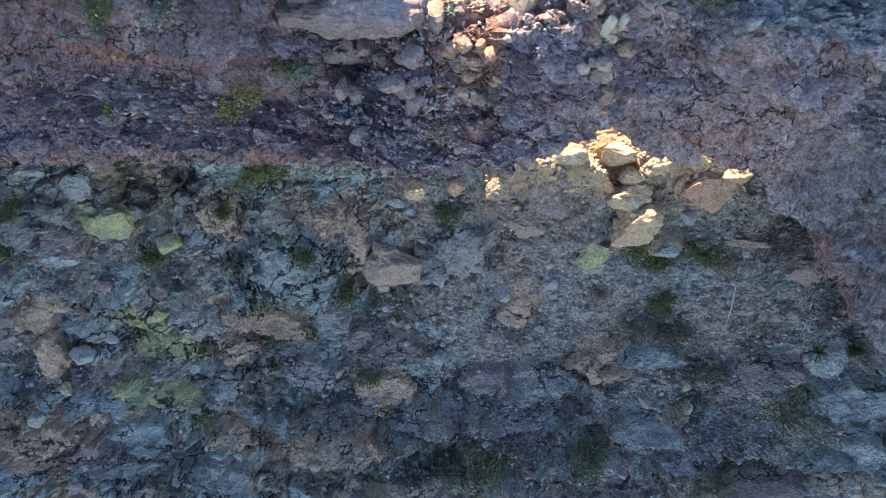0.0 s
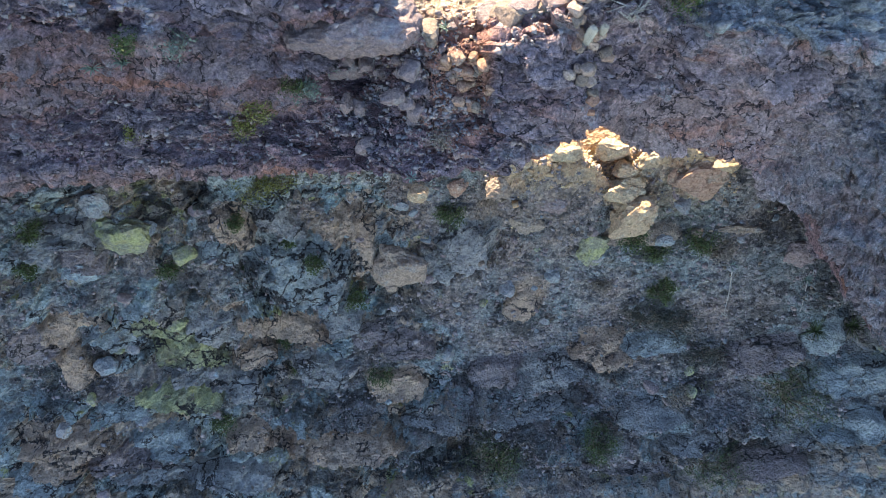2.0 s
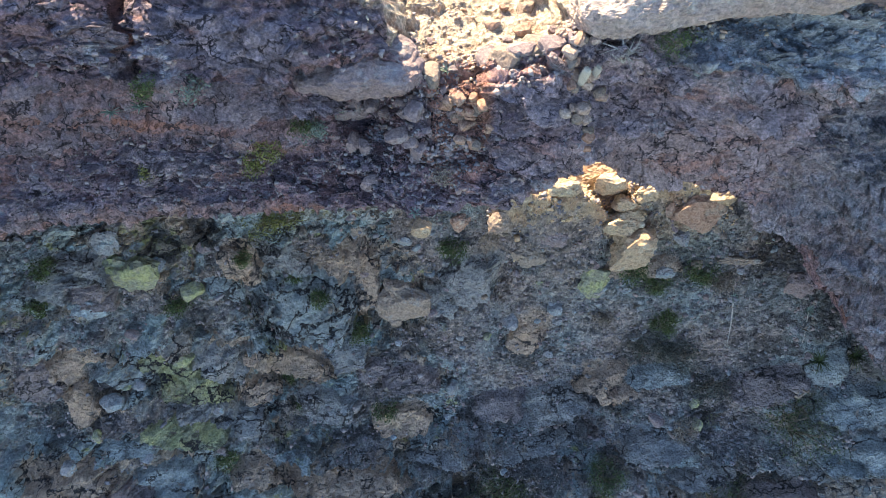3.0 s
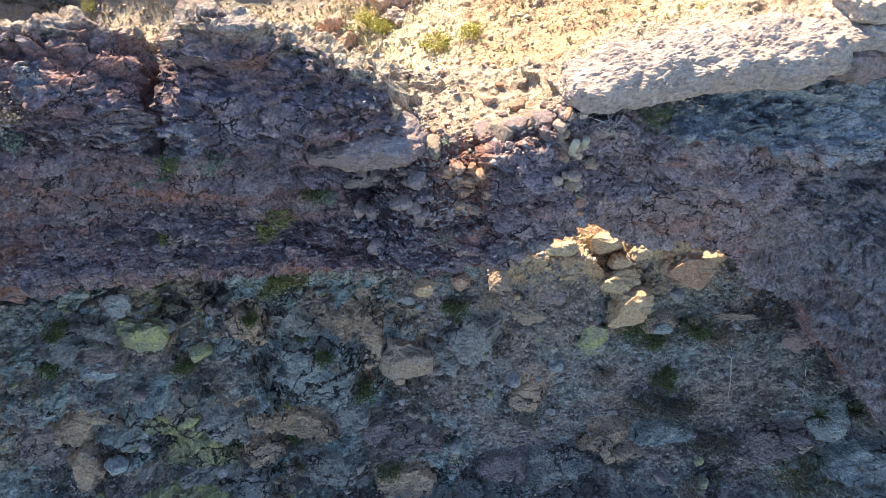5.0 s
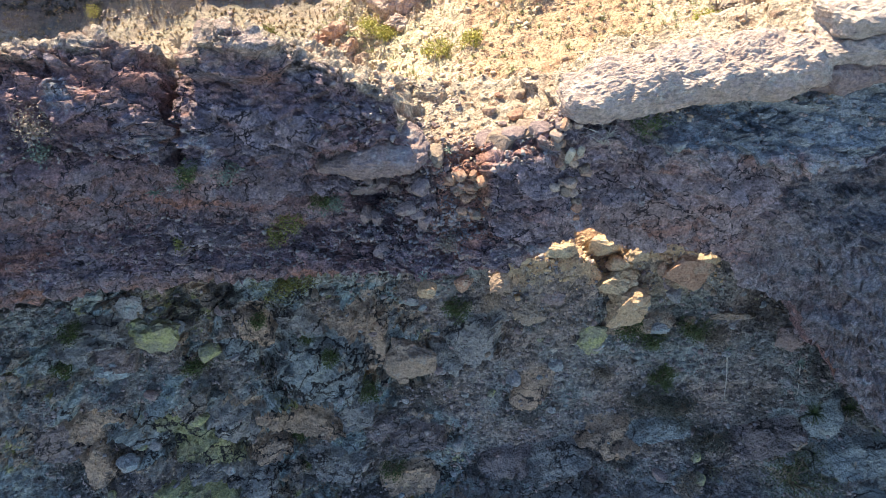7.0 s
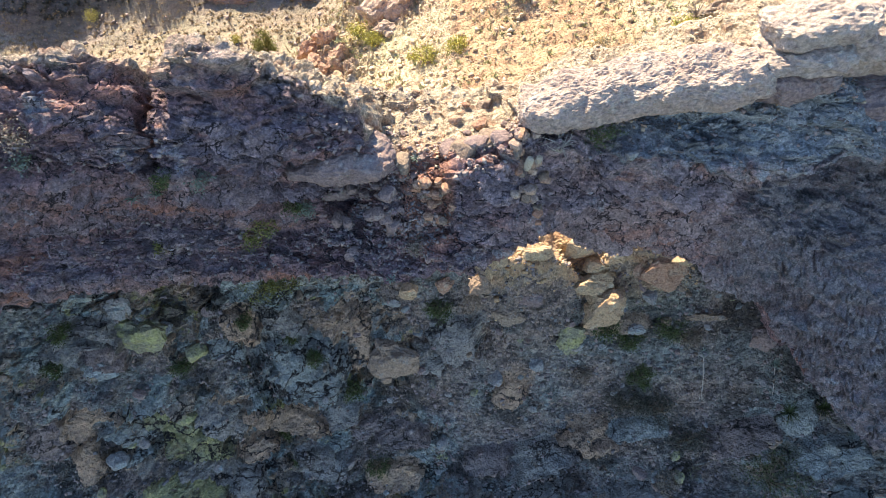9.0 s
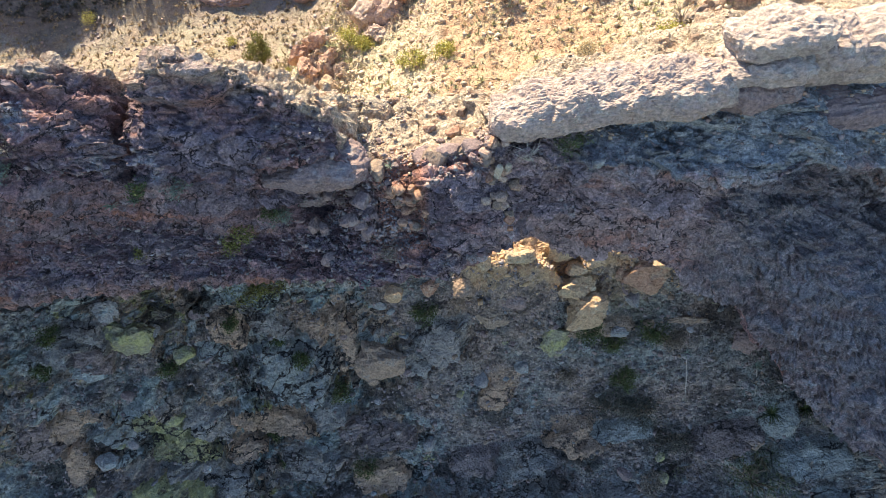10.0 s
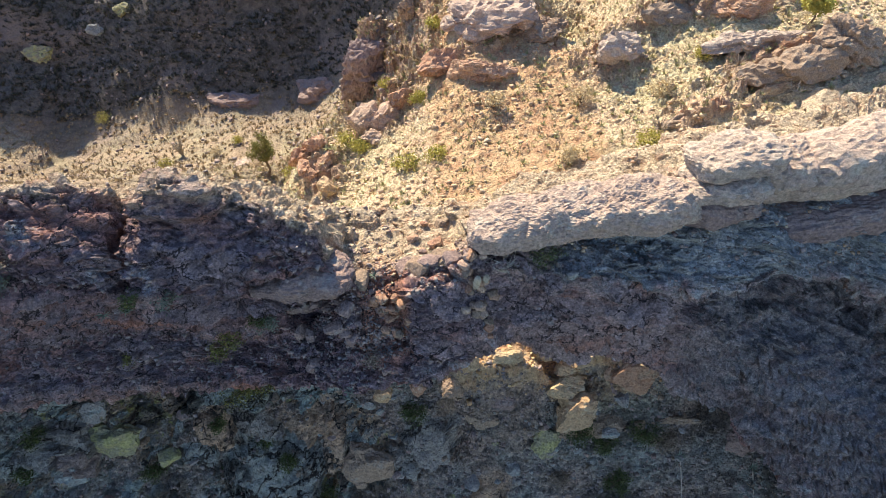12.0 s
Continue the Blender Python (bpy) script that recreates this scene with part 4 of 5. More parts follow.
def boulder(label, spot, size, material, seed, turn=0.0, lean=0.0, sink=0.25, name="boulder", category="boulder", group="", sub=4, **kw):
    ob = new(name, rock_mesh(name, seed, size, material, sub, **kw))
    p = spot[0]
    ob.matrix_world = pose(p.x, p.y, p.z + size[2] * (0.5 - sink), lean, 0, turn)
    return tagged(ob, label, category, group)


def tube(points, radii, sides=5):
    """A tapered, bent stem along points."""
    pts = [Vector(p) for p in points]
    verts, faces = [], []
    for i, p in enumerate(pts):
        along = (pts[min(i + 1, len(pts) - 1)] - pts[max(i - 1, 0)]).normalized()
        a = along.orthogonal().normalized()
        c = along.cross(a)
        for k in range(sides):
            t = 2 * math.pi * k / sides
            verts.append(p + (a * math.cos(t) + c * math.sin(t)) * radii[i])
    for i in range(len(pts) - 1):
        for k in range(sides):
            k2 = (k + 1) % sides
            faces.append((i * sides + k, i * sides + k2, (i + 1) * sides + k2, (i + 1) * sides + k))
    return [tuple(v) for v in verts], faces


def joined(pieces):
    verts, faces = [], []
    for v, f in pieces:
        base = len(verts)
        verts.extend(v)
        faces.extend([tuple(i + base for i in face) for face in f])
    return verts, faces


def leaf_cloud(r, centres, spread, count, length, width):
    """Many small leaves, two triangles each, thrown about the centres."""
    c = np.asarray(centres)[r.randint(0, len(centres), count)] + r.normal(size=(count, 3)) * spread
    a = r.normal(size=(count, 3))
    a /= np.linalg.norm(a, axis=1)[:, None]
    b = np.cross(a, r.normal(size=(count, 3)))
    b /= np.maximum(np.linalg.norm(b, axis=1)[:, None], 1e-6)
    s = r.uniform(0.6, 1.3, (count, 1))
    v = np.stack([c - a * length * s / 2, c + b * width * s / 2, c + a * length * s / 2, c - b * width * s / 2], axis=1).reshape(-1, 3)
    return v, np.arange(count * 4).reshape(-1, 4)


def shrub(label, spot, width, height, leaf, seed, leaves=700, leaf_size=0.09, stems=11, spread=0.11, name="bush", group="", bare=False):
    """A desert bush: bent stems from one base and an uneven, gappy crown."""
    r = np.random.RandomState(seed)
    root = new(name)
    root.matrix_world = pose(spot[0].x, spot[0].y, spot[0].z - 0.05, 0, 0, r.uniform(0, 360))
    tips, pieces = [], []
    for i in range(stems):
        t, reach = 2 * math.pi * (i + r.uniform(-0.4, 0.4)) / stems, r.uniform(0.35, 1.0)
        tip = np.array((math.cos(t) * width / 2 * reach, math.sin(t) * width / 2 * reach, height * r.uniform(0.6, 1.0) * (1.1 - 0.45 * reach)))
        bend = tip * np.array((0.45, 0.45, 0.62)) + r.normal(size=3) * 0.05 * width
        pieces.append(tube([(0, 0, 0), bend, tip], [0.030 * height + 0.008, 0.018 * height + 0.006, 0.006], 4))
        tips.extend([tip, bend * 0.4 + tip * 0.6, tip * 0.85 + r.normal(size=3) * 0.06 * width])
        if bare:
            for _ in range(3):
                side = tip * r.uniform(0.5, 0.95) + r.normal(size=3) * 0.16 * width
                pieces.append(tube([bend, side], [0.012 * height + 0.005, 0.005], 3))
    part("stem", mesh_from("stem", *joined(pieces), DEAD_WOOD if bare else BARK), root, "thin woody stems")
    if leaves:
        v, f = leaf_cloud(r, tips, spread * width, leaves, leaf_size * 1.5, leaf_size * 0.7)
        v[:, 2] = np.maximum(v[:, 2], 0.02)
        part("crown", mesh_from("crown", v, f, leaf), root)
    return tagged(root, label, "bush", group)


def blade(r, length, width, yaw, lift, droop):
    """A tapering, folded blade."""
    c, s = math.cos(yaw), math.sin(yaw)
    rows = []
    for t in (0.0, 0.35, 0.7, 1.0):
        out = length * t * math.cos(lift - droop * t)
        up = length * t * math.sin(lift - droop * t)
        w = width * (1 - t) ** 0.8 * (0.75 + 0.9 * t) / 2 + 0.002
        for k, fold in ((-1, 0.35), (0, 0.0), (1, 0.35)):
            rows.append((c * out - s * k * w, s * out + c * k * w, up + fold * w))
    faces = []
    for i in range(3):
        for k in range(2):
            a = i * 3 + k
            faces.append((a, a + 1, a + 4, a + 3))
    return rows, faces


def rosette(label, spot, size, seed, blades=30, width=0.07, droop=0.25, leaf=None, stalk=0.0, name="agave", group="", dead=False):
    r = np.random.RandomState(seed)
    root = new(name)
    root.matrix_world = pose(spot[0].x, spot[0].y, spot[0].z + 0.02)
    pieces = [blade(r, size / 2 * r.uniform(0.75, 1.1), width, i * 2.399 + r.uniform(-0.2, 0.2), radians(15 + 62 * i / blades), droop * r.uniform(0.5, 1.5)) for i in range(blades)]
    part("leaf_rosette", mesh_from("leaf_rosette", *joined(pieces), leaf or AGAVE), root)
    if stalk:
        pts = [(0, -0.05, 0.1), (0.02 * stalk, -0.34 * stalk, -0.38 * stalk), (0.05 * stalk, -0.60 * stalk, -0.86 * stalk)]
        part("stalk", mesh_from("stalk", *tube(pts, [0.045, 0.035, 0.018], 6), DEAD_WOOD), root, "long bleached flower stalk hanging down the slope")
        v, f = leaf_cloud(r, [np.array(pts[2]) * 0.97], 0.10, 46, 0.20, 0.05)
        part("seed_head", mesh_from("seed_head", v, f, DEAD_WOOD), root)
    return tagged(root, label, "plant", group)


def scatter(name, label, spots, normals, sizes, material, seed, flat=0.65, category="stones", sink=0.2):
    """A litter of small stones, one mesh."""
    r = np.random.RandomState(seed)
    v0 = np.array([(x, y, z) for x in (-1, 1) for y in (-1, 1) for z in (-1, 1)]) * 0.72
    f0 = [(0, 1, 3), (0, 3, 2), (4, 6, 7), (4, 7, 5), (0, 4, 5), (0, 5, 1), (2, 3, 7), (2, 7, 6), (0, 2, 6), (0, 6, 4), (1, 5, 7), (1, 7, 3)]
    count = len(spots)
    kinds = [(v0 + 0.26 * r.normal(size=v0.shape)) * r.uniform(0.55, 1.3, 3) for _ in range(12)]
    pick = r.randint(0, 12, count)
    base = np.stack(kinds)[pick]
    ang = r.uniform(0, 2 * math.pi, count)
    c, s = np.cos(ang), np.sin(ang)
    x = base[..., 0] * c[:, None] - base[..., 1] * s[:, None]
    y = base[..., 0] * s[:, None] + base[..., 1] * c[:, None]
    z = base[..., 2] * flat
    tilt = r.uniform(-0.5, 0.5, (count, 1))
    pts = np.stack([x, y * np.cos(tilt) - z * np.sin(tilt), y * np.sin(tilt) + z * np.cos(tilt)], axis=-1) * (sizes[:, None, None] / 2)
    pts = pts + (spots + normals * sizes[:, None] * (0.5 * flat - sink))[:, None, :]
    faces = (np.array(f0)[None] + (np.arange(count) * len(v0))[:, None, None]).reshape(-1, 3)
    me = bpy.data.meshes.new(name)
    me.vertices.add(count * len(v0))
    me.vertices.foreach_set("co", pts.reshape(-1).astype(np.float32))
    me.loops.add(faces.size)
    me.loops.foreach_set("vertex_index", faces.reshape(-1).astype(np.int32))
    me.polygons.add(len(faces))
    me.polygons.foreach_set("loop_start", np.arange(0, faces.size, 3, dtype=np.int32))
    me.update(calc_edges=True)
    me.materials.append(material)
    return tagged(new(name, me), label, category, kind="stuff")


def tufts(name, label, spots, sizes, material, seed, blades=12, category="grass"):
    """Clumps of dry grass, one mesh: thin blades that fan out."""
    r = np.random.RandomState(seed)
    count = len(spots)
    n = count * blades
    base = np.repeat(spots, blades, axis=0)
    h = np.repeat(sizes, blades) * r.uniform(0.5, 1.1, n)
    ang = r.uniform(0, 2 * math.pi, n)
    out = np.stack([np.cos(ang), np.sin(ang), np.zeros(n)], axis=-1)
    side = np.stack([-np.sin(ang), np.cos(ang), np.zeros(n)], axis=-1)
    foot = base + out * (h * r.uniform(0, 0.35, n))[:, None]
    lift = r.uniform(0.35, 1.25, n)
    tip = foot + out * (h * np.cos(lift))[:, None] + np.array((0, 0, 1)) * (h * np.sin(lift))[:, None]
    w = (h * 0.16)[:, None]
    v = np.stack([foot - side * w, foot + side * w, tip], axis=1).reshape(-1, 3)
    me = bpy.data.meshes.new(name)
    me.vertices.add(n * 3)
    me.vertices.foreach_set("co", v.reshape(-1).astype(np.float32))
    me.loops.add(n * 3)
    me.loops.foreach_set("vertex_index", np.arange(n * 3, dtype=np.int32))
    me.polygons.add(n)
    me.polygons.foreach_set("loop_start", np.arange(0, n * 3, 3, dtype=np.int32))
    me.update(calc_edges=True)
    me.materials.append(material)
    return tagged(new(name, me), label, category, kind="stuff")


# ---- slabs of the rim: blocks that belong to the bridge ----
def slab_mesh(name, seed, size, material, sub=5):
    """A weathered cap slab: flat-sided and thick, with rounded worn edges, joints and pits."""
    v, f = ico(sub)
    rad = (np.abs(v) ** np.array((4.5, 3.4, 3.0))).sum(axis=1) ** (-1 / 3.6)
    w = v * rad[:, None] * np.array(size) / 2
    q = w + seed * 7.3
    d = 0.24 * fbm(q / 1.3, 3) + 0.07 * fbm(q / 0.5, 6, 0.7) + 0.05 * fbm(q / 0.2, 3, 0.7)
    return mesh_from(name, w + v * d[:, None], f, material)


def rim_slab(x, y, z, size, seed, material, turn=0, lean=0, roll=0, label=""):
    me = slab_mesh("rim_slab", seed, size, material, 6 if 4.2 < size[0] < 5 else 5)
    for v in me.vertices:          # undercut front
        if v.co.y < 0:
            v.co.y += 0.5 * max(0.0, -0.2 * size[2] - v.co.z)
    ob = part("rim_slab", me, bridge, label)
    ob.matrix_world = pose(x, y, z, lean, roll, turn)
    return ob


rim_slab(6.35, 12.8, 50.15, (4.8, 2.2, 1.35), 3, PALE_ROCK, 4, 0, -8, "pale sunlit cap rock, shaded under its overhang")
rim_slab(9.6, 12.75, 50.5, (4.3, 2.2, 1.5), 5, PALE_ROCK, -2, 0, -6)
rim_slab(12.75, 12.9, 50.3, (2.7, 2.1, 0.95), 8, MAUVE_ROCK, 5, 0, -4)
rim_slab(12.8, 12.95, 51.15, (2.8, 2.1, 0.85), 9, PALE_ROCK, -4, -4, -5)
rim_slab(13.1, 13.5, 51.85, (3.1, 2.2, 1.0), 12, PALE_ROCK, 3, -6, -5)
rim_slab(15.0, 13.7, 50.8, (2.3, 2.3, 2.1), 13, PALE_ROCK, -5, -2, -4)
rim_slab(17.9, 14.0, 50.95, (5.4, 2.9, 2.1), 14, PALE_ROCK, 8, -6, -5)
rim_slab(17.2, 13.0, 49.3, (6.6, 2.2, 1.3), 15, MAUVE_ROCK, 5, 0, -6)
rim_slab(22.6, 16.0, 49.6, (6.0, 3.4, 2.4), 18, PALE_ROCK, 14, -6, 5)
rim_slab(-2.4, 12.4, 48.6, (3.8, 2.2, 1.0), 23, MAUVE_ROCK, 3, 0, 5)

# ---- boulders on the shaded slope ----
SHADE_ROCK = "boulder half sunk in the shaded slope"


def on_slope(x, y, z):
    """The point of the slope met by a slanting line through that place, and its normal."""
    p, n, _, _ = ON_GROUND.ray_cast(Vector((x, y - 3.2, z + 7.4)), Vector((0, 0.4, -0.92)))
    return (p, n) if p is not None else (Vector((x, y, z)), Vector((0, -0.9, 0.45)))


def slope_rock(colour, x, y, z, size, material, seed, turn=0, sink=0.55, boxy=0.5, cuts=14):
    """size: along the slope, out of it, up it; turn: clockwise as seen from the open side."""
    spot = on_slope(x, y, z)
    ob = boulder(colour + " " + SHADE_ROCK, spot, size, material, seed, boxy=boxy, cuts=cuts)
    out = Vector((0, -0.89, 0.45))
    ob.matrix_world = Matrix.Translation(spot[0] + out * size[1] * (0.5 - sink)) @ pose(0, 0, 0, -27, 0, 0) @ pose(0, 0, 0, 0, turn, 0)
    return ob


slope_rock("olive lichen-covered flat-topped", -17.69, 14.87, 32.00, (3.36, 1.68, 3.36), OLIVE_ROCK, 32, 10, sink=0.35)
slope_rock("pale teal cracked", -20.21, 12.85, 31.49, (2.14, 1.07, 2.51), TEAL_ROCK, 33, 20, sink=0.5)
slope_rock("small bluish", -18.29, 15.64, 33.83, (1.64, 0.82, 1.47), TEAL_ROCK, 35, 0, sink=0.5)
slope_rock("tan, pitted and hollowed", -3.09, 14.31, 27.44, (3.57, 1.78, 2.80), TAN_ROCK, 43, 5, sink=0.5)
slope_rock("olive wedge-shaped", 8.47, 14.14, 28.62, (2.03, 1.02, 2.16), OLIVE_ROCK, 46, 12, sink=0.4)
slope_rock("mauve angular", 5.73, 15.64, 31.50, (1.53, 0.76, 1.44), MAUVE_ROCK, 47, 10, sink=0.5)
slope_rock("small tan", 4.48, 15.10, 30.44, (1.92, 0.96, 1.46), TAN_ROCK, 48, 0, sink=0.5)
slope_rock("small tan", 3.01, 16.42, 32.06, (1.87, 0.84, 1.20), TAN_ROCK, 49, -10, sink=0.5)
slope_rock("small flat", 12.28, 14.36, 28.75, (1.35, 0.56, 0.79), TEAL_ROCK, 51, 10, sink=0.5)
slope_rock("long flat grey", 16.71, 14.69, 29.31, (3.23, 0.40, 0.58), TAN_ROCK, 52, 4, sink=0.4)
slope_rock("mauve block-like", 20.66, 13.34, 28.64, (1.99, 1.00, 2.43), MAUVE_ROCK, 53, 10, sink=0.3)
slope_rock("small pale", 10.52, 13.75, 27.92, (0.61, 0.40, 0.71), TEAL_ROCK, 54, 0, sink=0.4)
slope_rock("ochre half-sunlit", 10.19, 15.43, 31.25, (3.29, 1.98, 2.08), GOLD_ROCK, 99, 0, sink=0.12, boxy=1.2, cuts=8)
slope_rock("ochre half-sunlit", 9.59, 16.17, 32.66, (2.27, 1.24, 1.30), GOLD_ROCK, 100, 10, sink=0.05, boxy=1.2, cuts=8)
slope_rock("ochre half-sunlit", 9.81, 16.64, 33.55, (1.27, 0.88, 0.93), GOLD_ROCK, 101, 20, sink=0.05, boxy=1.2, cuts=8)
slope_rock("ochre half-sunlit", 8.93, 17.67, 33.90, (1.88, 1.02, 1.07), GOLD_ROCK, 102, 15, sink=0.15, boxy=1.2, cuts=8)
slope_rock("ochre half-sunlit", 10.58, 16.85, 34.11, (1.39, 0.81, 0.85), GOLD_ROCK, 103, -10, sink=0.15, boxy=1.2, cuts=8)
slope_rock("ochre half-sunlit", 14.76, 16.59, 33.62, (1.66, 0.93, 0.98), GOLD_ROCK, 104, 5, sink=0.05, boxy=1.2, cuts=8)
slope_rock("ochre half-sunlit", 6.17, 16.91, 34.58, (1.73, 0.77, 0.81), GOLD_ROCK, 105, 0, sink=0.2, boxy=1.2, cuts=8)
slope_rock("ochre half-sunlit", 4.01, 16.97, 33.98, (0.98, 0.71, 0.75), GOLD_ROCK, 106, 0, sink=0.05, boxy=1.2, cuts=8)
slope_rock("ochre half-sunlit", -1.50, 17.29, 31.54, (0.99, 0.90, 0.94), GOLD_ROCK, 107, 20, sink=-0.6, boxy=1.2, cuts=8)
slope_rock("red-brown", 14.01, 16.35, 32.36, (2.92, 1.46, 2.52), RED_ROCK, 108, 0, sink=0.5)
slope_rock("rusty pink", 0.73, 17.13, 31.81, (1.83, 0.75, 1.08), RED_ROCK, 109, -20, sink=0.1)
slope_rock("small red-brown", 12.52, 16.32, 32.97, (0.94, 0.47, 1.11), RED_ROCK, 110, 20, sink=0.3)

# common boulders strewn over the slope
pick = np.random.RandomState(11)
for i in range(70):
    x, z = pick.uniform(-27, 24), pick.uniform(-45, -27.5)
    spot = on_face(ON_GROUND, x, z)
    if spot[0] is None or spot[0].y > 18 or (1.5 < x < 8 and z > -30.5):
        continue
    big = pick.uniform(0.5, 1.0) ** 2 * 1.1
    mat = (GREY_ROCK, TAN_ROCK, MAUVE_ROCK, TEAL_ROCK, GREY_ROCK, OLIVE_ROCK)[pick.randint(6)]
    boulder("weathered boulder resting on the shaded slope", spot, (big * pick.uniform(0.9, 1.5), big, big * pick.uniform(0.6, 0.9)), mat, 100 + i, pick.uniform(0, 180),
            group="boulders on the slope", sub=3, boxy=0.6, cuts=9)

# loose stones that can be told apart
stones = [rock_mesh("stone", 700 + k, (0.55, 0.42, 0.34), (GREY_ROCK, MAUVE_ROCK, TAN_ROCK, TEAL_ROCK)[k % 4], 2, cuts=7, boxy=0.8) for k in range(12)]
for i in range(280):
    x, z = pick.uniform(-9, 22), pick.uniform(-41, -27.5)
    spot = on_face(ON_GROUND, x, z)
    if spot[0] is None or spot[0].y > 18:
        continue
    ob = new("stone", stones[i % 12])
    k = 0.4 + 0.9 * pick.uniform(0, 1) ** 3
    ob.parent = ground
    ob.matrix_world = pose(spot[0].x, spot[0].y, spot[0].z + 0.04, pick.uniform(-40, 40), pick.uniform(-40, 40), pick.uniform(0, 360)) @ Matrix.Diagonal((k, k, k, 1))

# ---- rubble on the ledge of the bridge ----
def ledge_rock(x, z, size, seed, turn, material=None, label="mauve angular block fallen on the ledge", sink=0.15):
    return boulder(label, on_face(ON_BRIDGE, x, z), size, material or MAUVE_ROCK, seed, turn, name="fallen_block", category="rock", group="blocks on the ledge", sub=3, sink=sink, boxy=1.8, cuts=5, rough=0.5)


ledge_rock(-2.75, -13.6, (0.85, 0.6, 0.95), 201, 20)
ledge_rock(-2.85, -14.3, (0.6, 0.4, 0.6), 202, 70)
ledge_rock(-2.55, -14.3, (0.5, 0.35, 0.55), 203, 110)
ledge_rock(-1.25, -12.3, (0.95, 0.7, 0.75), 204, 30)
ledge_rock(-0.85, -12.6, (0.7, 0.5, 0.4), 205, 65)
ledge_rock(-1.4, -13.4, (0.75, 0.5, 0.45), 206, 10)
ledge_rock(-1.0, -13.6, (0.7, 0.5, 0.45), 207, 100)
ledge_rock(-0.7, -13.9, (0.6, 0.45, 0.5), 208, 45)
ledge_rock(-2.2, -13.2, (0.6, 0.5, 0.4), 209, 75)
ledge_rock(-3.1, -13.7, (0.7, 0.4, 0.6), 210, 15)
ledge_rock(-1.9, -12.4, (0.7, 0.5, 0.6), 211, 135)
ledge_rock(-2.4, -15.0, (0.7, 0.5, 0.5), 212, 5)
ledge_rock(7.35, -11.0, (0.42, 0.3, 0.35), 213, 20, TEAL_ROCK, "small pale rock on the bridge wall")
ledge_rock(7.3, -11.35, (0.42, 0.3, 0.32), 214, 70, TEAL_ROCK, "small pale rock on the bridge wall")
blocks = [rock_mesh("fallen_block", 220 + k, (0.46, 0.34, 0.25), MAUVE_ROCK, 2, cuts=5, boxy=2.0, rough=0.4) for k in range(6)]
for i in range(60):
    x, z = pick.uniform(-3.6, 0.6), pick.uniform(-14.6, -11.9)
    spot = on_face(ON_BRIDGE, x, z)
    if spot[0] is None:
        continue
    ob = new("fallen_block", blocks[i % 6])
    k = 0.35 + 0.75 * pick.uniform(0, 1) ** 2
    ob.matrix_world = pose(spot[0].x, spot[0].y, spot[0].z + 0.06, pick.uniform(-30, 30), pick.uniform(-30, 30), pick.uniform(0, 360)) @ Matrix.Diagonal((k, k, k, 1))
    tagged(ob, "small angular mauve block in the rubble on the ledge", "rock", "rubble on the ledge")

# ---- sunlit blocks in the notch ----
for i in range(12):
    x, y = pick.uniform(-1.2, 4.2), pick.uniform(12.6, 16.4)
    spot = on_top(ON_BRIDGE, x, y)
    k = 0.2 + 0.4 * pick.uniform(0, 1) ** 2
    boulder("sunlit reddish block lying in the notch", spot, (k * 1.3, k, k * 0.7), (RED_ROCK, TAN_ROCK, MAUVE_ROCK)[pick.randint(3)], 300 + i, pick.uniform(0, 180),
            name="notch_block", category="rock", group="blocks in the notch", sub=3, boxy=1.4, cuts=6, rough=0.6)
for i in range(30):
    x, y = pick.uniform(3.6, 4.7), pick.uniform(10.7, 11.9)
    spot = on_top(ON_BRIDGE, x, y)
    k = pick.uniform(0.16, 0.34)
    boulder("sunlit tan rock heaped beside the cactus", spot, (k * 1.3, k, k * 0.9), (TAN_ROCK, PINK_ROCK, RED_ROCK)[pick.randint(3)], 340 + i, pick.uniform(0, 180), sink=0.1,
            name="notch_block", category="rock", group="rocks beside the cactus", sub=3, boxy=1.2, cuts=6, rough=0.7)

for i, x in enumerate((-0.85, -0.35, 1.5, 1.95, 2.4, 2.85, 3.3)):
    spot = on_top(ON_BRIDGE, x, 12.3 + 0.15 * (i % 3))
    boulder("flat pinkish block set along the edge of the notch", spot, (0.75, 0.8, 0.42 + 0.1 * (i % 2)), (MAUVE_ROCK, TAN_ROCK)[i % 2], 380 + i, 25 * (i % 4) - 30, sink=0.35,
            name="sill_block", category="rock", group="blocks along the sill", sub=3, boxy=2.0, cuts=5, rough=0.6)
for i in range(34):
    x, z = pick.uniform(0.1, 1.5), pick.uniform(-13.9, -12.2)
    spot = on_face(ON_BRIDGE, x, z)
    k = pick.uniform(0.16, 0.38)
    boulder("sunlit red block fallen into the chute", spot, (k * 1.3, k, k * 0.8), (RED_ROCK, TAN_ROCK, RED_ROCK)[i % 3], 395 + i, pick.uniform(0, 180), sink=0.0,
            name="notch_block", category="rock", group="blocks in the chute", sub=2, boxy=1.4, cuts=6, rough=0.6)

# ---- outcrops behind the saddle ----
def outcrop(label, x, y, size, material, seed, turn=0, lean=0, sink=0.58, **kw):
    return boulder(label, on_top(ON_GROUND, x, y), size, material, seed, turn, lean, sink, name="rock_outcrop", category="outcrop", sub=5 if max(size) > 5.5 and y < 80 else 4, boxy=0.6, cuts=14, rough=0.9, jag=0.6, **kw)


outcrop("tilted pink rock slab at the foot of the ridge", -3.7, 46.4, (4.2, 2.6, 2.6), PINK_ROCK, 401, 30, 10, sink=0.40)
outcrop("tilted pink rock slab at the foot of the ridge", -1.7, 46.6, (3.4, 2.2, 3.2), PINK_ROCK, 402, 40, 15, sink=0.40)
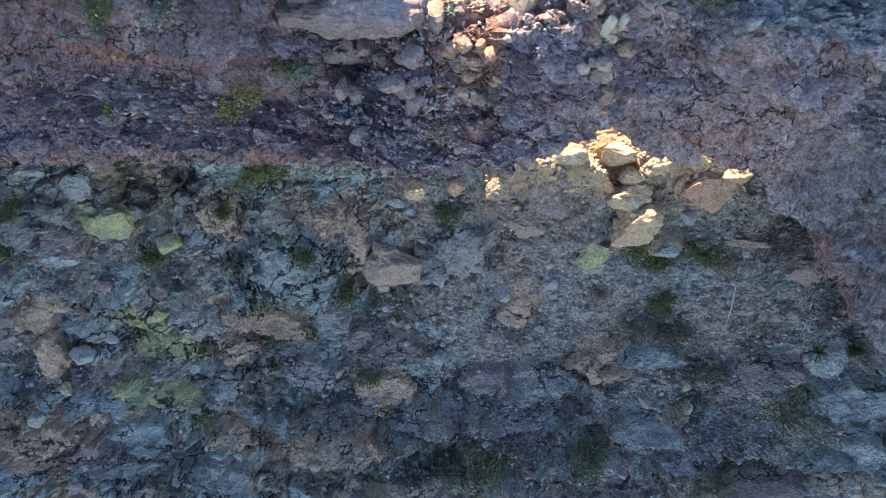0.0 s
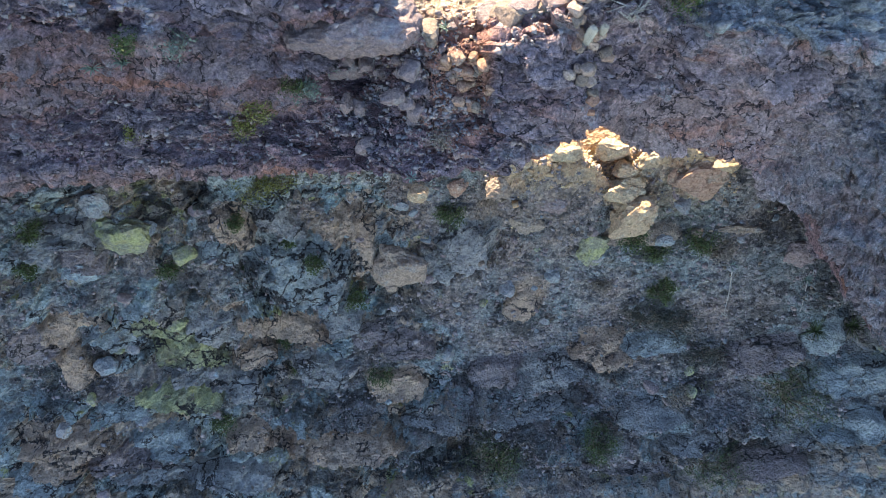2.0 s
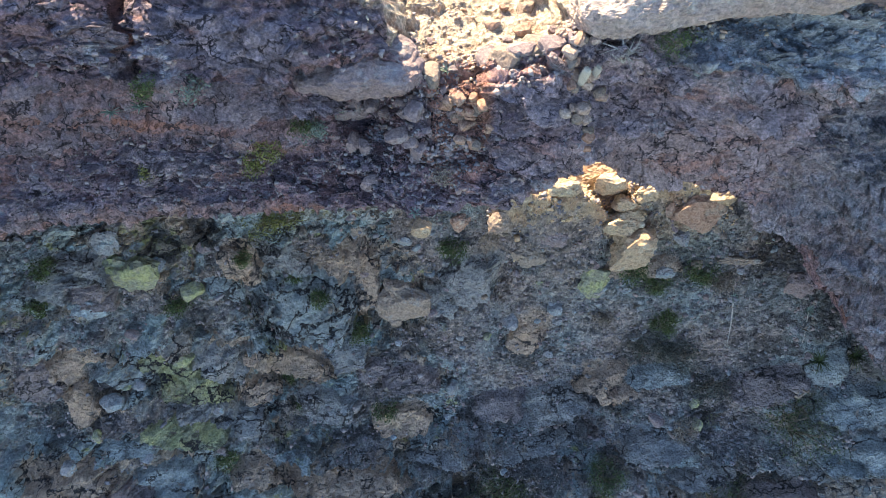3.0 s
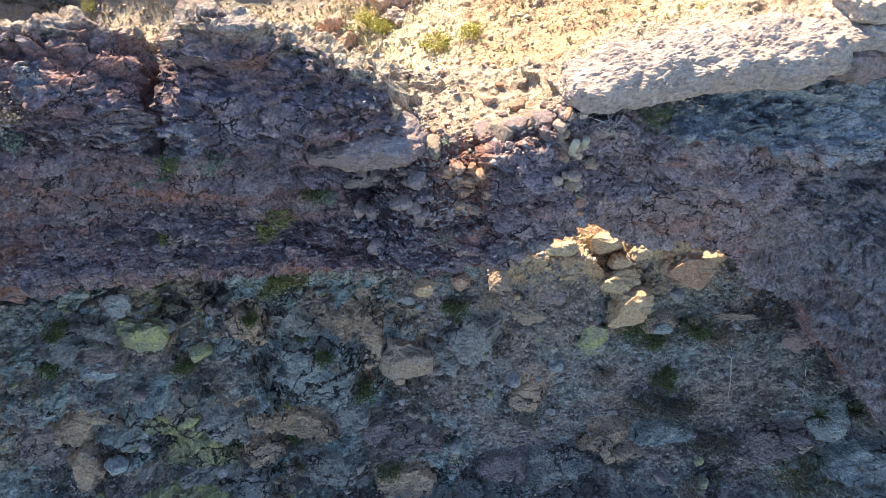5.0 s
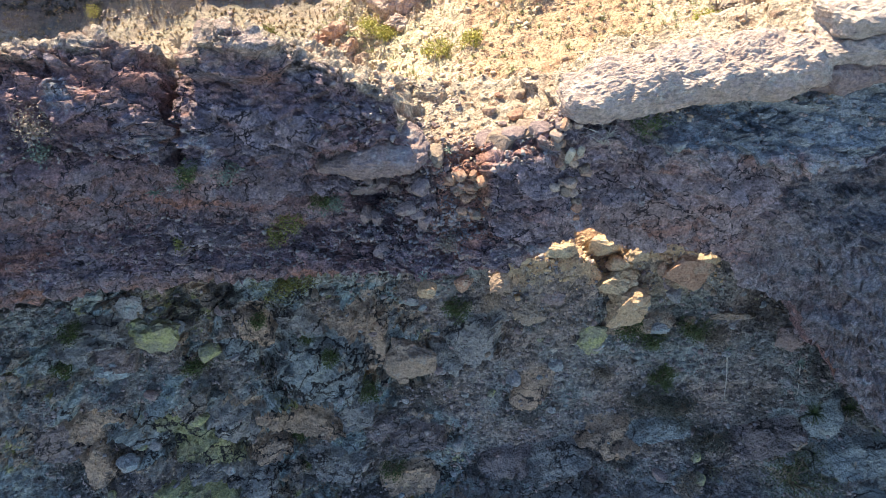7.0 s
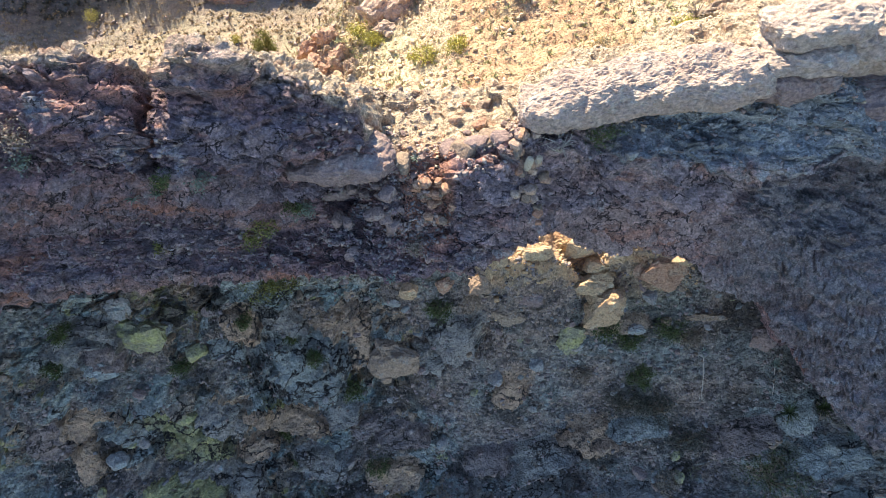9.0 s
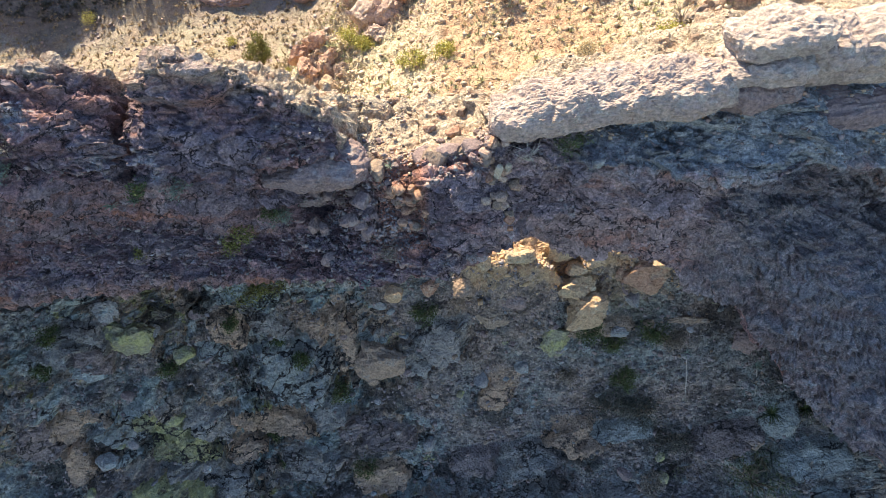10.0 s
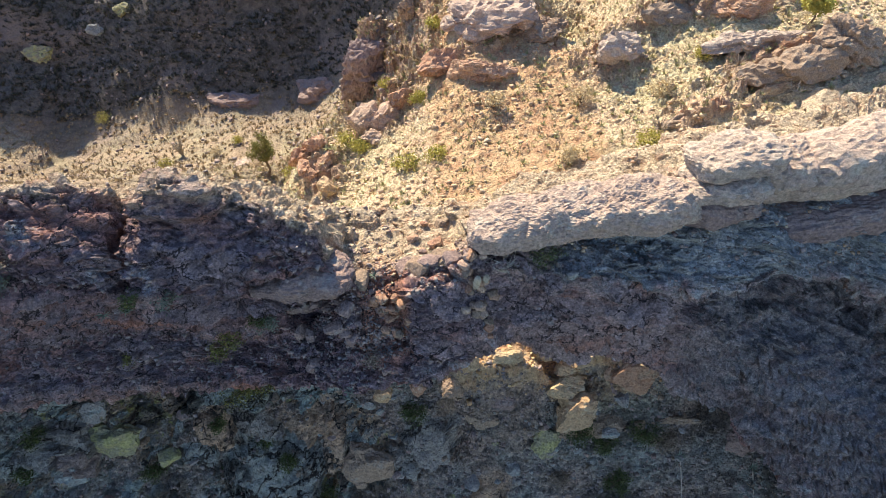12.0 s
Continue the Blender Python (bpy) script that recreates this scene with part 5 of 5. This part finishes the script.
outcrop("red-brown rock rising to the ridge", -0.1, 48.0, (2.6, 2.4, 3.6), RED_ROCK, 403, 20, 12, sink=0.35)
outcrop("small pink rock below the ridge", -3.0, 44.2, (2.6, 1.8, 1.2), PINK_ROCK, 404, 10, sink=0.40)
outcrop("steep shaded rock face of the ridge", -4.6, 60.2, (6.0, 4.0, 8.0), MAUVE_ROCK, 418, 20)
outcrop("pointed tan pinnacle on the ridge", 0.7, 60.8, (1.9, 1.8, 3.0), TAN_ROCK, 405, 0, sink=0.1)
outcrop("large pale dome of rock", 8.4, 55.0, (9.5, 8.0, 2.6), PALE_ROCK, 406, 10, sink=0.4)
outcrop("red undercut ledge of rock", 7.4, 46.6, (6.4, 2.8, 2.4), RED_ROCK, 407, -6, sink=0.35)
outcrop("red undercut ledge of rock", 3.6, 49.2, (4.6, 2.8, 2.6), RED_ROCK, 408, 10, sink=0.35)
outcrop("tan outcrop beside the dark gap", 13.2, 52.6, (5.6, 3.4, 3.0), TAN_ROCK, 410, -10, sink=0.45)
outcrop("grey weathered outcrop in the scrub", 19.4, 46.2, (4.4, 2.8, 3.6), PALE_ROCK, 409, 15, sink=0.40)
outcrop("long pale ledge of rock on the hilltop", 31.2, 44.8, (9.5, 3.6, 2.4), PALE_ROCK, 411, 8, -6, sink=0.45)
outcrop("tan outcrop with a dark underside", 29.4, 39.2, (4.6, 2.8, 2.4), TAN_ROCK, 412, -6, -8, sink=0.30)
outcrop("tan outcrop with a dark underside", 32.4, 39.2, (5.4, 3.2, 3.2), TAN_ROCK, 413, 12, -8, sink=0.30)
outcrop("brown outcrop with a dark underside", 35.8, 40.6, (6.5, 4.0, 3.6), TAN_ROCK, 414, 15, -6, sink=0.30)
outcrop("red outcrop on the hilltop", 31.4, 49.6, (5.6, 3.0, 2.6), RED_ROCK, 415, 0, sink=0.40)
outcrop("tan outcrop on the hilltop", 24.6, 50.4, (5.0, 3.0, 2.4), TAN_ROCK, 416, 10, sink=0.45)
outcrop("low broken rock ledge in the scrub", 22.8, 36.4, (4.4, 2.0, 1.4), TAN_ROCK, 417, 10)
outcrop("red broken rock beside the wash", -10.0, 43.6, (2.6, 2.0, 2.4), RED_ROCK, 421, 20, sink=0.25)
outcrop("red broken rock beside the wash", -8.2, 44.0, (2.4, 2.0, 1.8), RED_ROCK, 422, 60, sink=0.25)
outcrop("red broken rock beside the wash", -9.2, 41.5, (2.8, 2.0, 1.8), RED_ROCK, 423, 100, sink=0.25)
outcrop("red broken rock beside the wash", -7.4, 41.6, (2.2, 1.6, 1.4), RED_ROCK, 425, 30, sink=0.25)
outcrop("tan broken rock beside the wash", -6.8, 37.6, (2.0, 1.6, 1.6), GOLD_ROCK, 424, 140, sink=0.25)
outcrop("yellowish boulder on the far shaded hillside", -73.0, 110, (6.5, 4.0, 3.2), OLIVE_ROCK, 431, 10)
outcrop("pale boulder on the far shaded hillside", -61.8, 112, (3.2, 3.0, 3.0), TEAL_ROCK, 432, 40)
outcrop("yellowish boulder on the far shaded hillside", -56.0, 114, (4.0, 3.5, 3.0), OLIVE_ROCK, 433, 70)
outcrop("flat shaded outcrop in the valley", -36.0, 98, (12.0, 6.0, 3.0), MAUVE_ROCK, 434, -8)
outcrop("reddish shaded outcrop in the valley", -19.0, 97, (10.0, 7.0, 4.5), MAUVE_ROCK, 435, 0)

# ---- plants ----
def slope_bush(label, x, y, z, w, h, leaf, seed, **kw):
    return shrub(label, on_slope(x, y, z), w, h, leaf, seed, **kw)


slope_bush("low yellow-green bush under the arch", -10.22, 17.05, 32.52, 2.76, 1.01, LEAF_OLIVE, 501, leaves=1474)
slope_bush("low yellow-green bush under the arch", -9.07, 17.24, 32.44, 1.72, 0.83, LEAF_OLIVE, 502, leaves=898)
slope_bush("dark grey-green shrub on the shaded slope", 0.19, 16.20, 29.16, 1.77, 1.29, LEAF_DARK, 503, leaves=1257, group="shrubs on the slope")
slope_bush("dark grey-green shrub on the shaded slope", 10.44, 14.26, 29.03, 1.67, 1.44, LEAF_DARK, 504, leaves=1310, group="shrubs on the slope")
slope_bush("dark grey-green shrub on the shaded slope", 12.07, 13.75, 28.11, 1.57, 1.16, LEAF_DARK, 505, leaves=1067, group="shrubs on the slope")
slope_bush("dark grey-green shrub on the shaded slope", 14.58, 14.09, 28.42, 2.29, 1.32, LEAF_DARK, 506, leaves=1569, group="shrubs on the slope")
slope_bush("dark grey-green shrub on the shaded slope", 15.89, 13.80, 27.83, 1.96, 1.22, TWIG_DRY, 507, leaves=1299, group="shrubs on the slope")
slope_bush("dark grey-green shrub on the shaded slope", 9.36, 12.81, 25.51, 1.55, 1.00, TWIG_DRY, 508, leaves=949, group="shrubs on the slope")
slope_bush("dark grey-green shrub on the shaded slope", 13.07, 12.37, 25.18, 1.60, 1.58, LEAF_DARK, 509, leaves=1361, group="shrubs on the slope")
slope_bush("dark grey-green shrub on the shaded slope", 12.19, 11.46, 22.72, 3.33, 2.37, TWIG_DARK, 510, leaves=2200, group="shrubs on the slope")
slope_bush("dark grey-green shrub on the shaded slope", 14.13, 10.96, 22.75, 2.52, 2.03, TWIG_DARK, 511, leaves=2200, group="shrubs on the slope")
slope_bush("dark grey-green shrub on the shaded slope", 16.85, 9.71, 20.44, 3.14, 1.70, TWIG_DARK, 512, leaves=2200, group="shrubs on the slope")
slope_bush("small dark green bush in a rock crevice", -11.48, 15.51, 30.61, 1.07, 0.87, LEAF_DARK, 513, leaves=690, group="crevice bushes")
slope_bush("small dark green bush in a rock crevice", -9.28, 15.33, 28.83, 1.10, 0.76, LEAF_DARK, 514, leaves=649, group="crevice bushes")
slope_bush("small dark green bush in a rock crevice", -7.78, 14.62, 26.82, 1.13, 0.85, LEAF_DARK, 515, leaves=702, group="crevice bushes")
slope_bush("small dark green bush in a rock crevice", -5.99, 13.04, 24.56, 1.63, 1.14, LEAF_DARK, 516, leaves=1083, group="crevice bushes")
slope_bush("small dark green bush in a rock crevice", -10.79, 9.84, 20.82, 1.53, 0.96, LEAF_DARK, 517, leaves=914, group="crevice bushes")
slope_bush("small dark green bush in a rock crevice", -15.64, 6.84, 19.20, 2.34, 0.93, LEAF_DARK, 518, leaves=1216, group="crevice bushes")
slope_bush("small dark green bush in a rock crevice", -11.08, 11.77, 21.27, 1.28, 1.03, LEAF_DARK, 519, leaves=855, group="crevice bushes")
slope_bush("small dark green bush in a rock crevice", -15.71, 13.54, 29.51, 1.65, 0.84, LEAF_DARK, 520, leaves=884, group="crevice bushes")
slope_bush("small dark green bush in a rock crevice", -21.15, 14.17, 33.50, 1.35, 0.90, LEAF_DARK, 521, leaves=811, group="crevice bushes")
slope_bush("small dark green bush in a rock crevice", -22.67, 13.22, 31.04, 1.35, 0.96, LEAF_DARK, 522, leaves=845, group="crevice bushes")
slope_bush("small dark green bush in a rock crevice", -4.91, 9.60, 19.04, 1.72, 0.74, LEAF_DARK, 523, leaves=839, group="crevice bushes")
slope_bush("small dark green bush in a rock crevice", -12.05, 13.73, 28.49, 1.11, 0.96, LEAF_DARK, 524, leaves=748, group="crevice bushes")
slope_bush("dense green bush on the shaded slope", 21.71, 6.72, 19.69, 4.71, 3.09, LEAF_DARK, 525, leaves=2200)
slope_bush("dark grey-green shrub on the shaded slope", 3.16, 4.27, 12.43, 4.87, 2.36, LEAF_DARK, 526, leaves=2200, group="shrubs on the slope")
slope_bush("dark grey-green shrub on the shaded slope", 17.64, 3.21, 14.31, 4.99, 2.16, LEAF_DARK, 527, leaves=2200, group="shrubs on the slope")
slope_bush("dark grey-green shrub on the shaded slope", 15.01, 6.95, 19.14, 1.79, 1.39, TWIG_DRY, 528, leaves=1350, group="shrubs on the slope")
slope_bush("dark grey-green shrub on the shaded slope", 9.68, 4.54, 17.01, 2.70, 1.40, LEAF_DARK, 529, leaves=1891, group="shrubs on the slope")


def ledge_bush(label, x, z, w, h, leaf, seed, **kw):
    return shrub(label, on_face(ON_BRIDGE, x, z), w, h, leaf, seed, leaf_size=0.06, **kw)


ledge_bush("bright olive-green bush on the ledge", -5.5, -14.5, 1.3, 0.9, LEAF_OLIVE, 551, leaves=1100)
ledge_bush("olive-green bush on the ledge", -6.3, -15.0, 1.0, 0.7, LEAF_OLIVE, 552, leaves=800)
ledge_bush("thin green bush on the ledge", -4.4, -13.4, 0.8, 0.6, LEAF_DARK, 553, leaves=500)
ledge_bush("grey-green bush on the ledge", -4.0, -13.6, 0.9, 0.6, LEAF_GREY, 554, leaves=600)
ledge_bush("small green bush on the wall", -9.7, -14.8, 0.8, 0.5, LEAF_OLIVE, 555, leaves=450)
ledge_bush("dry grey bush among the rubble", 0.0, -14.5, 0.9, 0.7, TWIG_DRY, 556, leaves=450)
ledge_bush("dry grey bush under the overhanging block", -2.6, -12.5, 1.1, 0.7, TWIG_DRY, 557, leaves=500)
ledge_bush("dark bush under the cap rock", 6.5, -10.8, 1.1, 0.6, LEAF_DARK, 558, leaves=600)
ledge_bush("dry brown bush on the wall", -11.4, -8.7, 1.1, 0.9, TWIG_DRY, 559, leaves=600)
ledge_bush("green bush in the cleft", -7.6, -10.4, 0.7, 0.8, LEAF_DARK, 560, leaves=500)
ledge_bush("grey-green bush on the wall", -6.6, -10.6, 1.2, 0.6, LEAF_GREY, 561, leaves=600)
ledge_bush("grey-green bush on the wall", -11.8, -9.6, 0.8, 0.5, LEAF_GREY, 562, leaves=400)
shrub("bleached leafless dead bush beside the cactus", on_face(ON_BRIDGE, 5.1, -10.9), 1.3, 1.1, TWIG_DRY, 563, leaves=0, stems=8, name="dead_bush", bare=True)

rosette("grey-green agave among the rubble", on_face(ON_BRIDGE, -3.25, -12.9), 0.75, 571, 26, 0.06)
rosette("sunlit agave on the rubble", on_face(ON_BRIDGE, 0.25, -12.2), 0.55, 572, 24, 0.05)
rosette("small agave above the lip of the arch", on_face(ON_BRIDGE, -1.0, -14.9), 0.5, 573, 22, 0.05)
rosette("blue-green agave on the shaded wall", on_face(ON_BRIDGE, -9.4, -11.6), 0.7, 574, 26, 0.06)
rosette("blue-green agave on the shaded wall", on_face(ON_BRIDGE, -8.6, -11.6), 0.6, 575, 24, 0.06)
rosette("agave with a long leaning dead stalk on the shaded slope", on_slope(17.0, 13.2, 27.1), 0.9, 576, 26, 0.07, stalk=3.4)
rosette("agave with a long leaning dead stalk on the shaded slope", on_slope(21.4, 12.0, 27.4), 0.9, 577, 26, 0.07, stalk=3.2)
rosette("dead bluish-white agave fallen apart on the slope", on_slope(12.5, 11.9, 23.3), 1.9, 578, 22, 0.08, 0.5, DEAD_WOOD)
rosette("large dark sotol with long drooping blades", on_slope(22.4, 10.0, 24.0), 2.2, 579, 46, 0.05, 0.5, LEAF_DARK, name="sotol")
rosette("large dark sotol with long drooping blades", on_slope(25.0, 9.9, 24.5), 2.4, 580, 46, 0.05, 0.6, LEAF_DARK, name="sotol")


def barrel_cactus(spot, height, radius, seed):
    root = new("barrel_cactus")
    root.matrix_world = pose(spot[0].x, spot[0].y - 0.05, spot[0].z - 0.05, 6, 10, 0)
    ribs, rings, verts, faces = 16, 12, [], []
    for i in range(rings + 1):
        t = i / rings
        rr = radius * (0.8 + 0.5 * t * (1.2 - t)) * math.sqrt(max(1 - max(0.0, (t - 0.72) / 0.28) ** 2, 0.0004))
        for k in range(ribs * 2):
            a = math.pi * k / ribs
            q = rr * (1.0 if k % 2 else 0.84)
            verts.append((q * math.cos(a), q * math.sin(a), height * (t if t < 0.72 else 0.72 + 0.28 * math.sin((t - 0.72) / 0.28 * math.pi / 2))))
    m = ribs * 2
    for i in range(rings):
        for k in range(m):
            faces.append((i * m + k, i * m + (k + 1) % m, (i + 1) * m + (k + 1) % m, (i + 1) * m + k))
    part("stem", mesh_from("stem", verts, faces, CACTUS), root, "ribbed straw-coloured stem")
    r = np.random.RandomState(seed)
    c = np.array(verts)[1::2][r.randint(0, len(verts) // 2, 700)]
    v, f = leaf_cloud(r, c, 0.012, 700, 0.09, 0.008)
    part("spine_cover", mesh_from("spine_cover", v, f, CACTUS), root)
    return tagged(root, "pale spiny barrel cactus standing in the sun on the rim", "cactus")


barrel_cactus((on_top(ON_BRIDGE, 4.0, 11.35)[0] + Vector((0, 0, 0.15)), None), 0.62, 0.13, 591)
barrel_cactus((on_top(ON_BRIDGE, 4.35, 11.35)[0] + Vector((0, 0, 0.15)), None), 0.34, 0.10, 592)


def tree(label, spot, height, width, leaf, seed):
    """A small desert tree: bent trunk, limbs and an uneven crown of leaf clumps."""
    r = np.random.RandomState(seed)
    root = new("tree")
    root.matrix_world = pose(spot[0].x, spot[0].y, spot[0].z - 0.1)
    fork = np.array((0.05, 0.0, 0.34)) * height
    pieces = [tube([(0, 0, 0), fork * np.array((1.6, 1, 0.5)), fork], [0.035 * height, 0.028 * height, 0.02 * height], 8)]
    tips = []
    for i in range(13):
        t, reach = i * 2.4, r.uniform(0.25, 1.0)
        tip = fork + np.array((math.cos(t) * width / 2 * reach, math.sin(t) * width / 2 * reach, height * r.uniform(0.2, 0.66) * (1.05 - 0.4 * reach)))
        bend = (fork + tip) / 2 + r.normal(size=3) * 0.04 * height
        pieces.append(tube([fork, bend, tip], [0.014 * height, 0.008 * height, 0.003 * height], 5))
        tips.extend([tip, tip * 0.75 + bend * 0.25, tip * 0.5 + bend * 0.5])
    part("trunk", mesh_from("trunk", *joined(pieces), BARK), root, "grey bent trunk and limbs")
    v, f = leaf_cloud(r, tips, 0.075 * width, 5200, 0.22, 0.11)
    part("crown", mesh_from("crown", v, f, leaf), root)
    return tagged(root, label, "tree")


tree("yellow-green desert tree standing beside the wash", on_top(ON_GROUND, -21.4, 65.0), 7.2, 4.0, LEAF_OLIVE, 601)
tree("small yellow-green tree on the sunlit hill", on_top(ON_GROUND, 36.5, 47.0), 3.4, 3.0, LEAF_YELLOW, 602)
for i, (x, y, w, leaf) in enumerate(((0.3, 37.4, 2.2, 0), (2.9, 37.3, 1.8, 0), (-4.2, 42.7, 1.8, 0), (3.4, 56.0, 1.8, 0), (9.6, 53.3, 1.8, 0), (-1.9, 53.5, 1.6, 0), (1.5, 47.0, 1.7, 0), (26.5, 44.5, 1.7, 0),
                                    (-17.5, 62.5, 2.0, 0), (-31.5, 84.0, 2.2, 0), (-60.0, 97.0, 3.0, 0), (-34.0, 80.0, 2.6, 1), (-5.5, 44.0, 2.2, 0), (22.0, 41.0, 2.0, 1), (15.5, 41.5, 2.4, 1), (13.0, 33.5, 1.6, 1),
                                    (19.0, 34.0, 1.8, 0), (8.2, 42.0, 1.8, 1), (-25.0, 70.0, 2.4, 1), (-41.0, 76.0, 2.4, 0))):
    shrub("yellow-green bush on the sunlit ground" if not leaf else "straw-coloured dry bush on the sunlit ground", on_top(ON_GROUND, x, y), w, w * 0.65, (LEAF_YELLOW, GRASS_DRY)[leaf], 620 + i, leaves=900, leaf_size=0.12,
          group="bushes behind the saddle")

rosette("dead dark sotol on the sunlit hillside", on_top(ON_GROUND, 20.5, 36.0), 2.6, 641, 30, 0.09, 0.3, TWIG_DRY, name="sotol")
rosette("dead dark sotol on the sunlit hillside", on_top(ON_GROUND, 28.5, 42.0), 2.6, 642, 26, 0.09, 0.3, TWIG_DRY, name="sotol")
shrub("bleached leafless dead branches on the hillside", on_top(ON_GROUND, 31.0, 37.0), 2.2, 1.6, TWIG_DRY, 643, leaves=0, stems=7, name="dead_bush", bare=True)
shrub("bleached leafless dead branches on the hillside", on_top(ON_GROUND, 33.0, 35.0), 2.2, 1.4, TWIG_DRY, 644, leaves=0, stems=7, name="dead_bush", bare=True)
shrub("bare upright ocotillo with thin grey stems", on_top(ON_GROUND, -40.5, 81.5), 3.4, 4.6, TWIG_DRY, 645, leaves=0, stems=16, name="ocotillo", bare=True)
outcrop("pale flat rock in the dry wash", -27.0, 70.5, (5.0, 4.0, 1.6), PALE_ROCK, 646, 10)
outcrop("pale flat rock in the dry wash", -25.0, 74.5, (4.0, 4.0, 1.4), MAUVE_ROCK, 647, 40)

# ---- litter: stones, gravel and grass ----
def ground_spots(r, count, y0, y1, x0, x1, lift=None, wanted=None):
    """Random points of the ground sheet, with normals, in a stretch of the plan."""
    inside = (GP[..., 1] > y0) & (GP[..., 1] < y1) & (GP[..., 0] > x0) & (GP[..., 0] < x1)
    if wanted is not None:
        inside &= wanted
    idx = np.argwhere(inside)
    area = np.linalg.norm(np.cross(np.gradient(GP, axis=0), np.gradient(GP, axis=1)), axis=-1)[inside]
    i = idx[r.choice(len(idx), count, p=area / area.sum())]
    n = GN[i[:, 0], i[:, 1]]
    n = n * np.sign(n[:, 2:3] + 1e-9)
    a, b = np.minimum(i[:, 0] + 1, GP.shape[0] - 1), np.minimum(i[:, 1] + 1, GP.shape[1] - 1)
    p = GP[i[:, 0], i[:, 1]]
    return p + r.rand(count, 1) * (GP[a, i[:, 1]] - p) + r.rand(count, 1) * (GP[i[:, 0], b] - p), n


r = np.random.RandomState(21)
gravelly = ROCKY < 0.62
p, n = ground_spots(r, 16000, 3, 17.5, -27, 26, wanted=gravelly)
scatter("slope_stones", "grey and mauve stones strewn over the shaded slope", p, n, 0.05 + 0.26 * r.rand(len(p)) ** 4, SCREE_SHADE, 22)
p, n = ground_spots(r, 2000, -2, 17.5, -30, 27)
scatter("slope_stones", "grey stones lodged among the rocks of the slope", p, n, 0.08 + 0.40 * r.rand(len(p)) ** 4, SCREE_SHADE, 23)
p, n = ground_spots(r, 500, 15.6, 18.2, 3.5, 16.0)
scatter("crest_stones", "ochre rubble on the sunlit crest below the arch", p, n, 0.07 + 0.30 * r.rand(len(p)) ** 4, SCREE_GOLD, 24)
p, n = ground_spots(r, 8000, 24, 72, -30, 46)
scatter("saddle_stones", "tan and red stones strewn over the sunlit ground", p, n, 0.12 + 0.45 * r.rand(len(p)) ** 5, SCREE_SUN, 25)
# valley stones take the darker scree to suit the shaded valley
p, n = ground_spots(r, 2500, 50, 112, -78, 0)
scatter("valley_stones", "stones strewn over the valley floor", p, n, 0.20 + 0.7 * r.rand(len(p)) ** 5, SCREE_SHADE, 26)

p, n = ground_spots(r, 7000, 24, 72, -30, 46)
tufts("dry_grass", "straw-coloured grass clumps on the sunlit ground", p, 0.10 + 0.28 * r.rand(len(p)) ** 2, GRASS_DRY, 31)
p, n = ground_spots(r, 7500, 24, 72, -30, 46)
tufts("low_scrub", "low olive scrub on the sunlit ground", p, 0.14 + 0.34 * r.rand(len(p)) ** 3, SCRUB_PALE, 32, 16, "scrub")
p, n = ground_spots(r, 6500, 48, 99, -82, 2)
tufts("valley_scrub", "tawny scrub on the sunlit valley floor", p, 0.2 + 0.5 * r.rand(len(p)) ** 2, SCRUB_TAWNY, 33, 16, "scrub")
# beyond the shadow edge the scrub is coloured darker to deepen the shade
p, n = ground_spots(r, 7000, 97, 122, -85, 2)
tufts("valley_scrub", "scrub on the shaded valley floor, its colour darkened for the shade", p, 0.25 + 0.6 * r.rand(len(p)) ** 2, TWIG_DARK, 36, 16, "scrub")
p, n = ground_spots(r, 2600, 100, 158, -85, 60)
tufts("hillside_scrub", "scrub on the far hillside, its colour darkened for the shade", p, 0.3 + 0.7 * r.rand(len(p)) ** 2, TWIG_DARK, 34, 16, "scrub")
p, n = ground_spots(r, 1500, -2, 17, -30, 27)
tufts("slope_grass", "dry tufts of grass on the shaded slope", p, 0.14 + 0.26 * r.rand(len(p)) ** 2, TWIG_DRY, 35, 14)


def bridge_spots(r, count, wanted):
    idx = np.argwhere(wanted)
    i = idx[r.choice(len(idx), count)]
    return BP[i[:, 0], i[:, 1]] + r.normal(size=(count, 3)) * 0.02, BN[i[:, 0], i[:, 1]]


BX = BP[..., 0]
flat_up = BN[..., 2] > 0.35
front = BP[..., 1] < 13.2
p, n = bridge_spots(r, 5200, flat_up & front & (BX > -17) & (BX < 21) & (BP[..., 2] < EYE - 9.0))
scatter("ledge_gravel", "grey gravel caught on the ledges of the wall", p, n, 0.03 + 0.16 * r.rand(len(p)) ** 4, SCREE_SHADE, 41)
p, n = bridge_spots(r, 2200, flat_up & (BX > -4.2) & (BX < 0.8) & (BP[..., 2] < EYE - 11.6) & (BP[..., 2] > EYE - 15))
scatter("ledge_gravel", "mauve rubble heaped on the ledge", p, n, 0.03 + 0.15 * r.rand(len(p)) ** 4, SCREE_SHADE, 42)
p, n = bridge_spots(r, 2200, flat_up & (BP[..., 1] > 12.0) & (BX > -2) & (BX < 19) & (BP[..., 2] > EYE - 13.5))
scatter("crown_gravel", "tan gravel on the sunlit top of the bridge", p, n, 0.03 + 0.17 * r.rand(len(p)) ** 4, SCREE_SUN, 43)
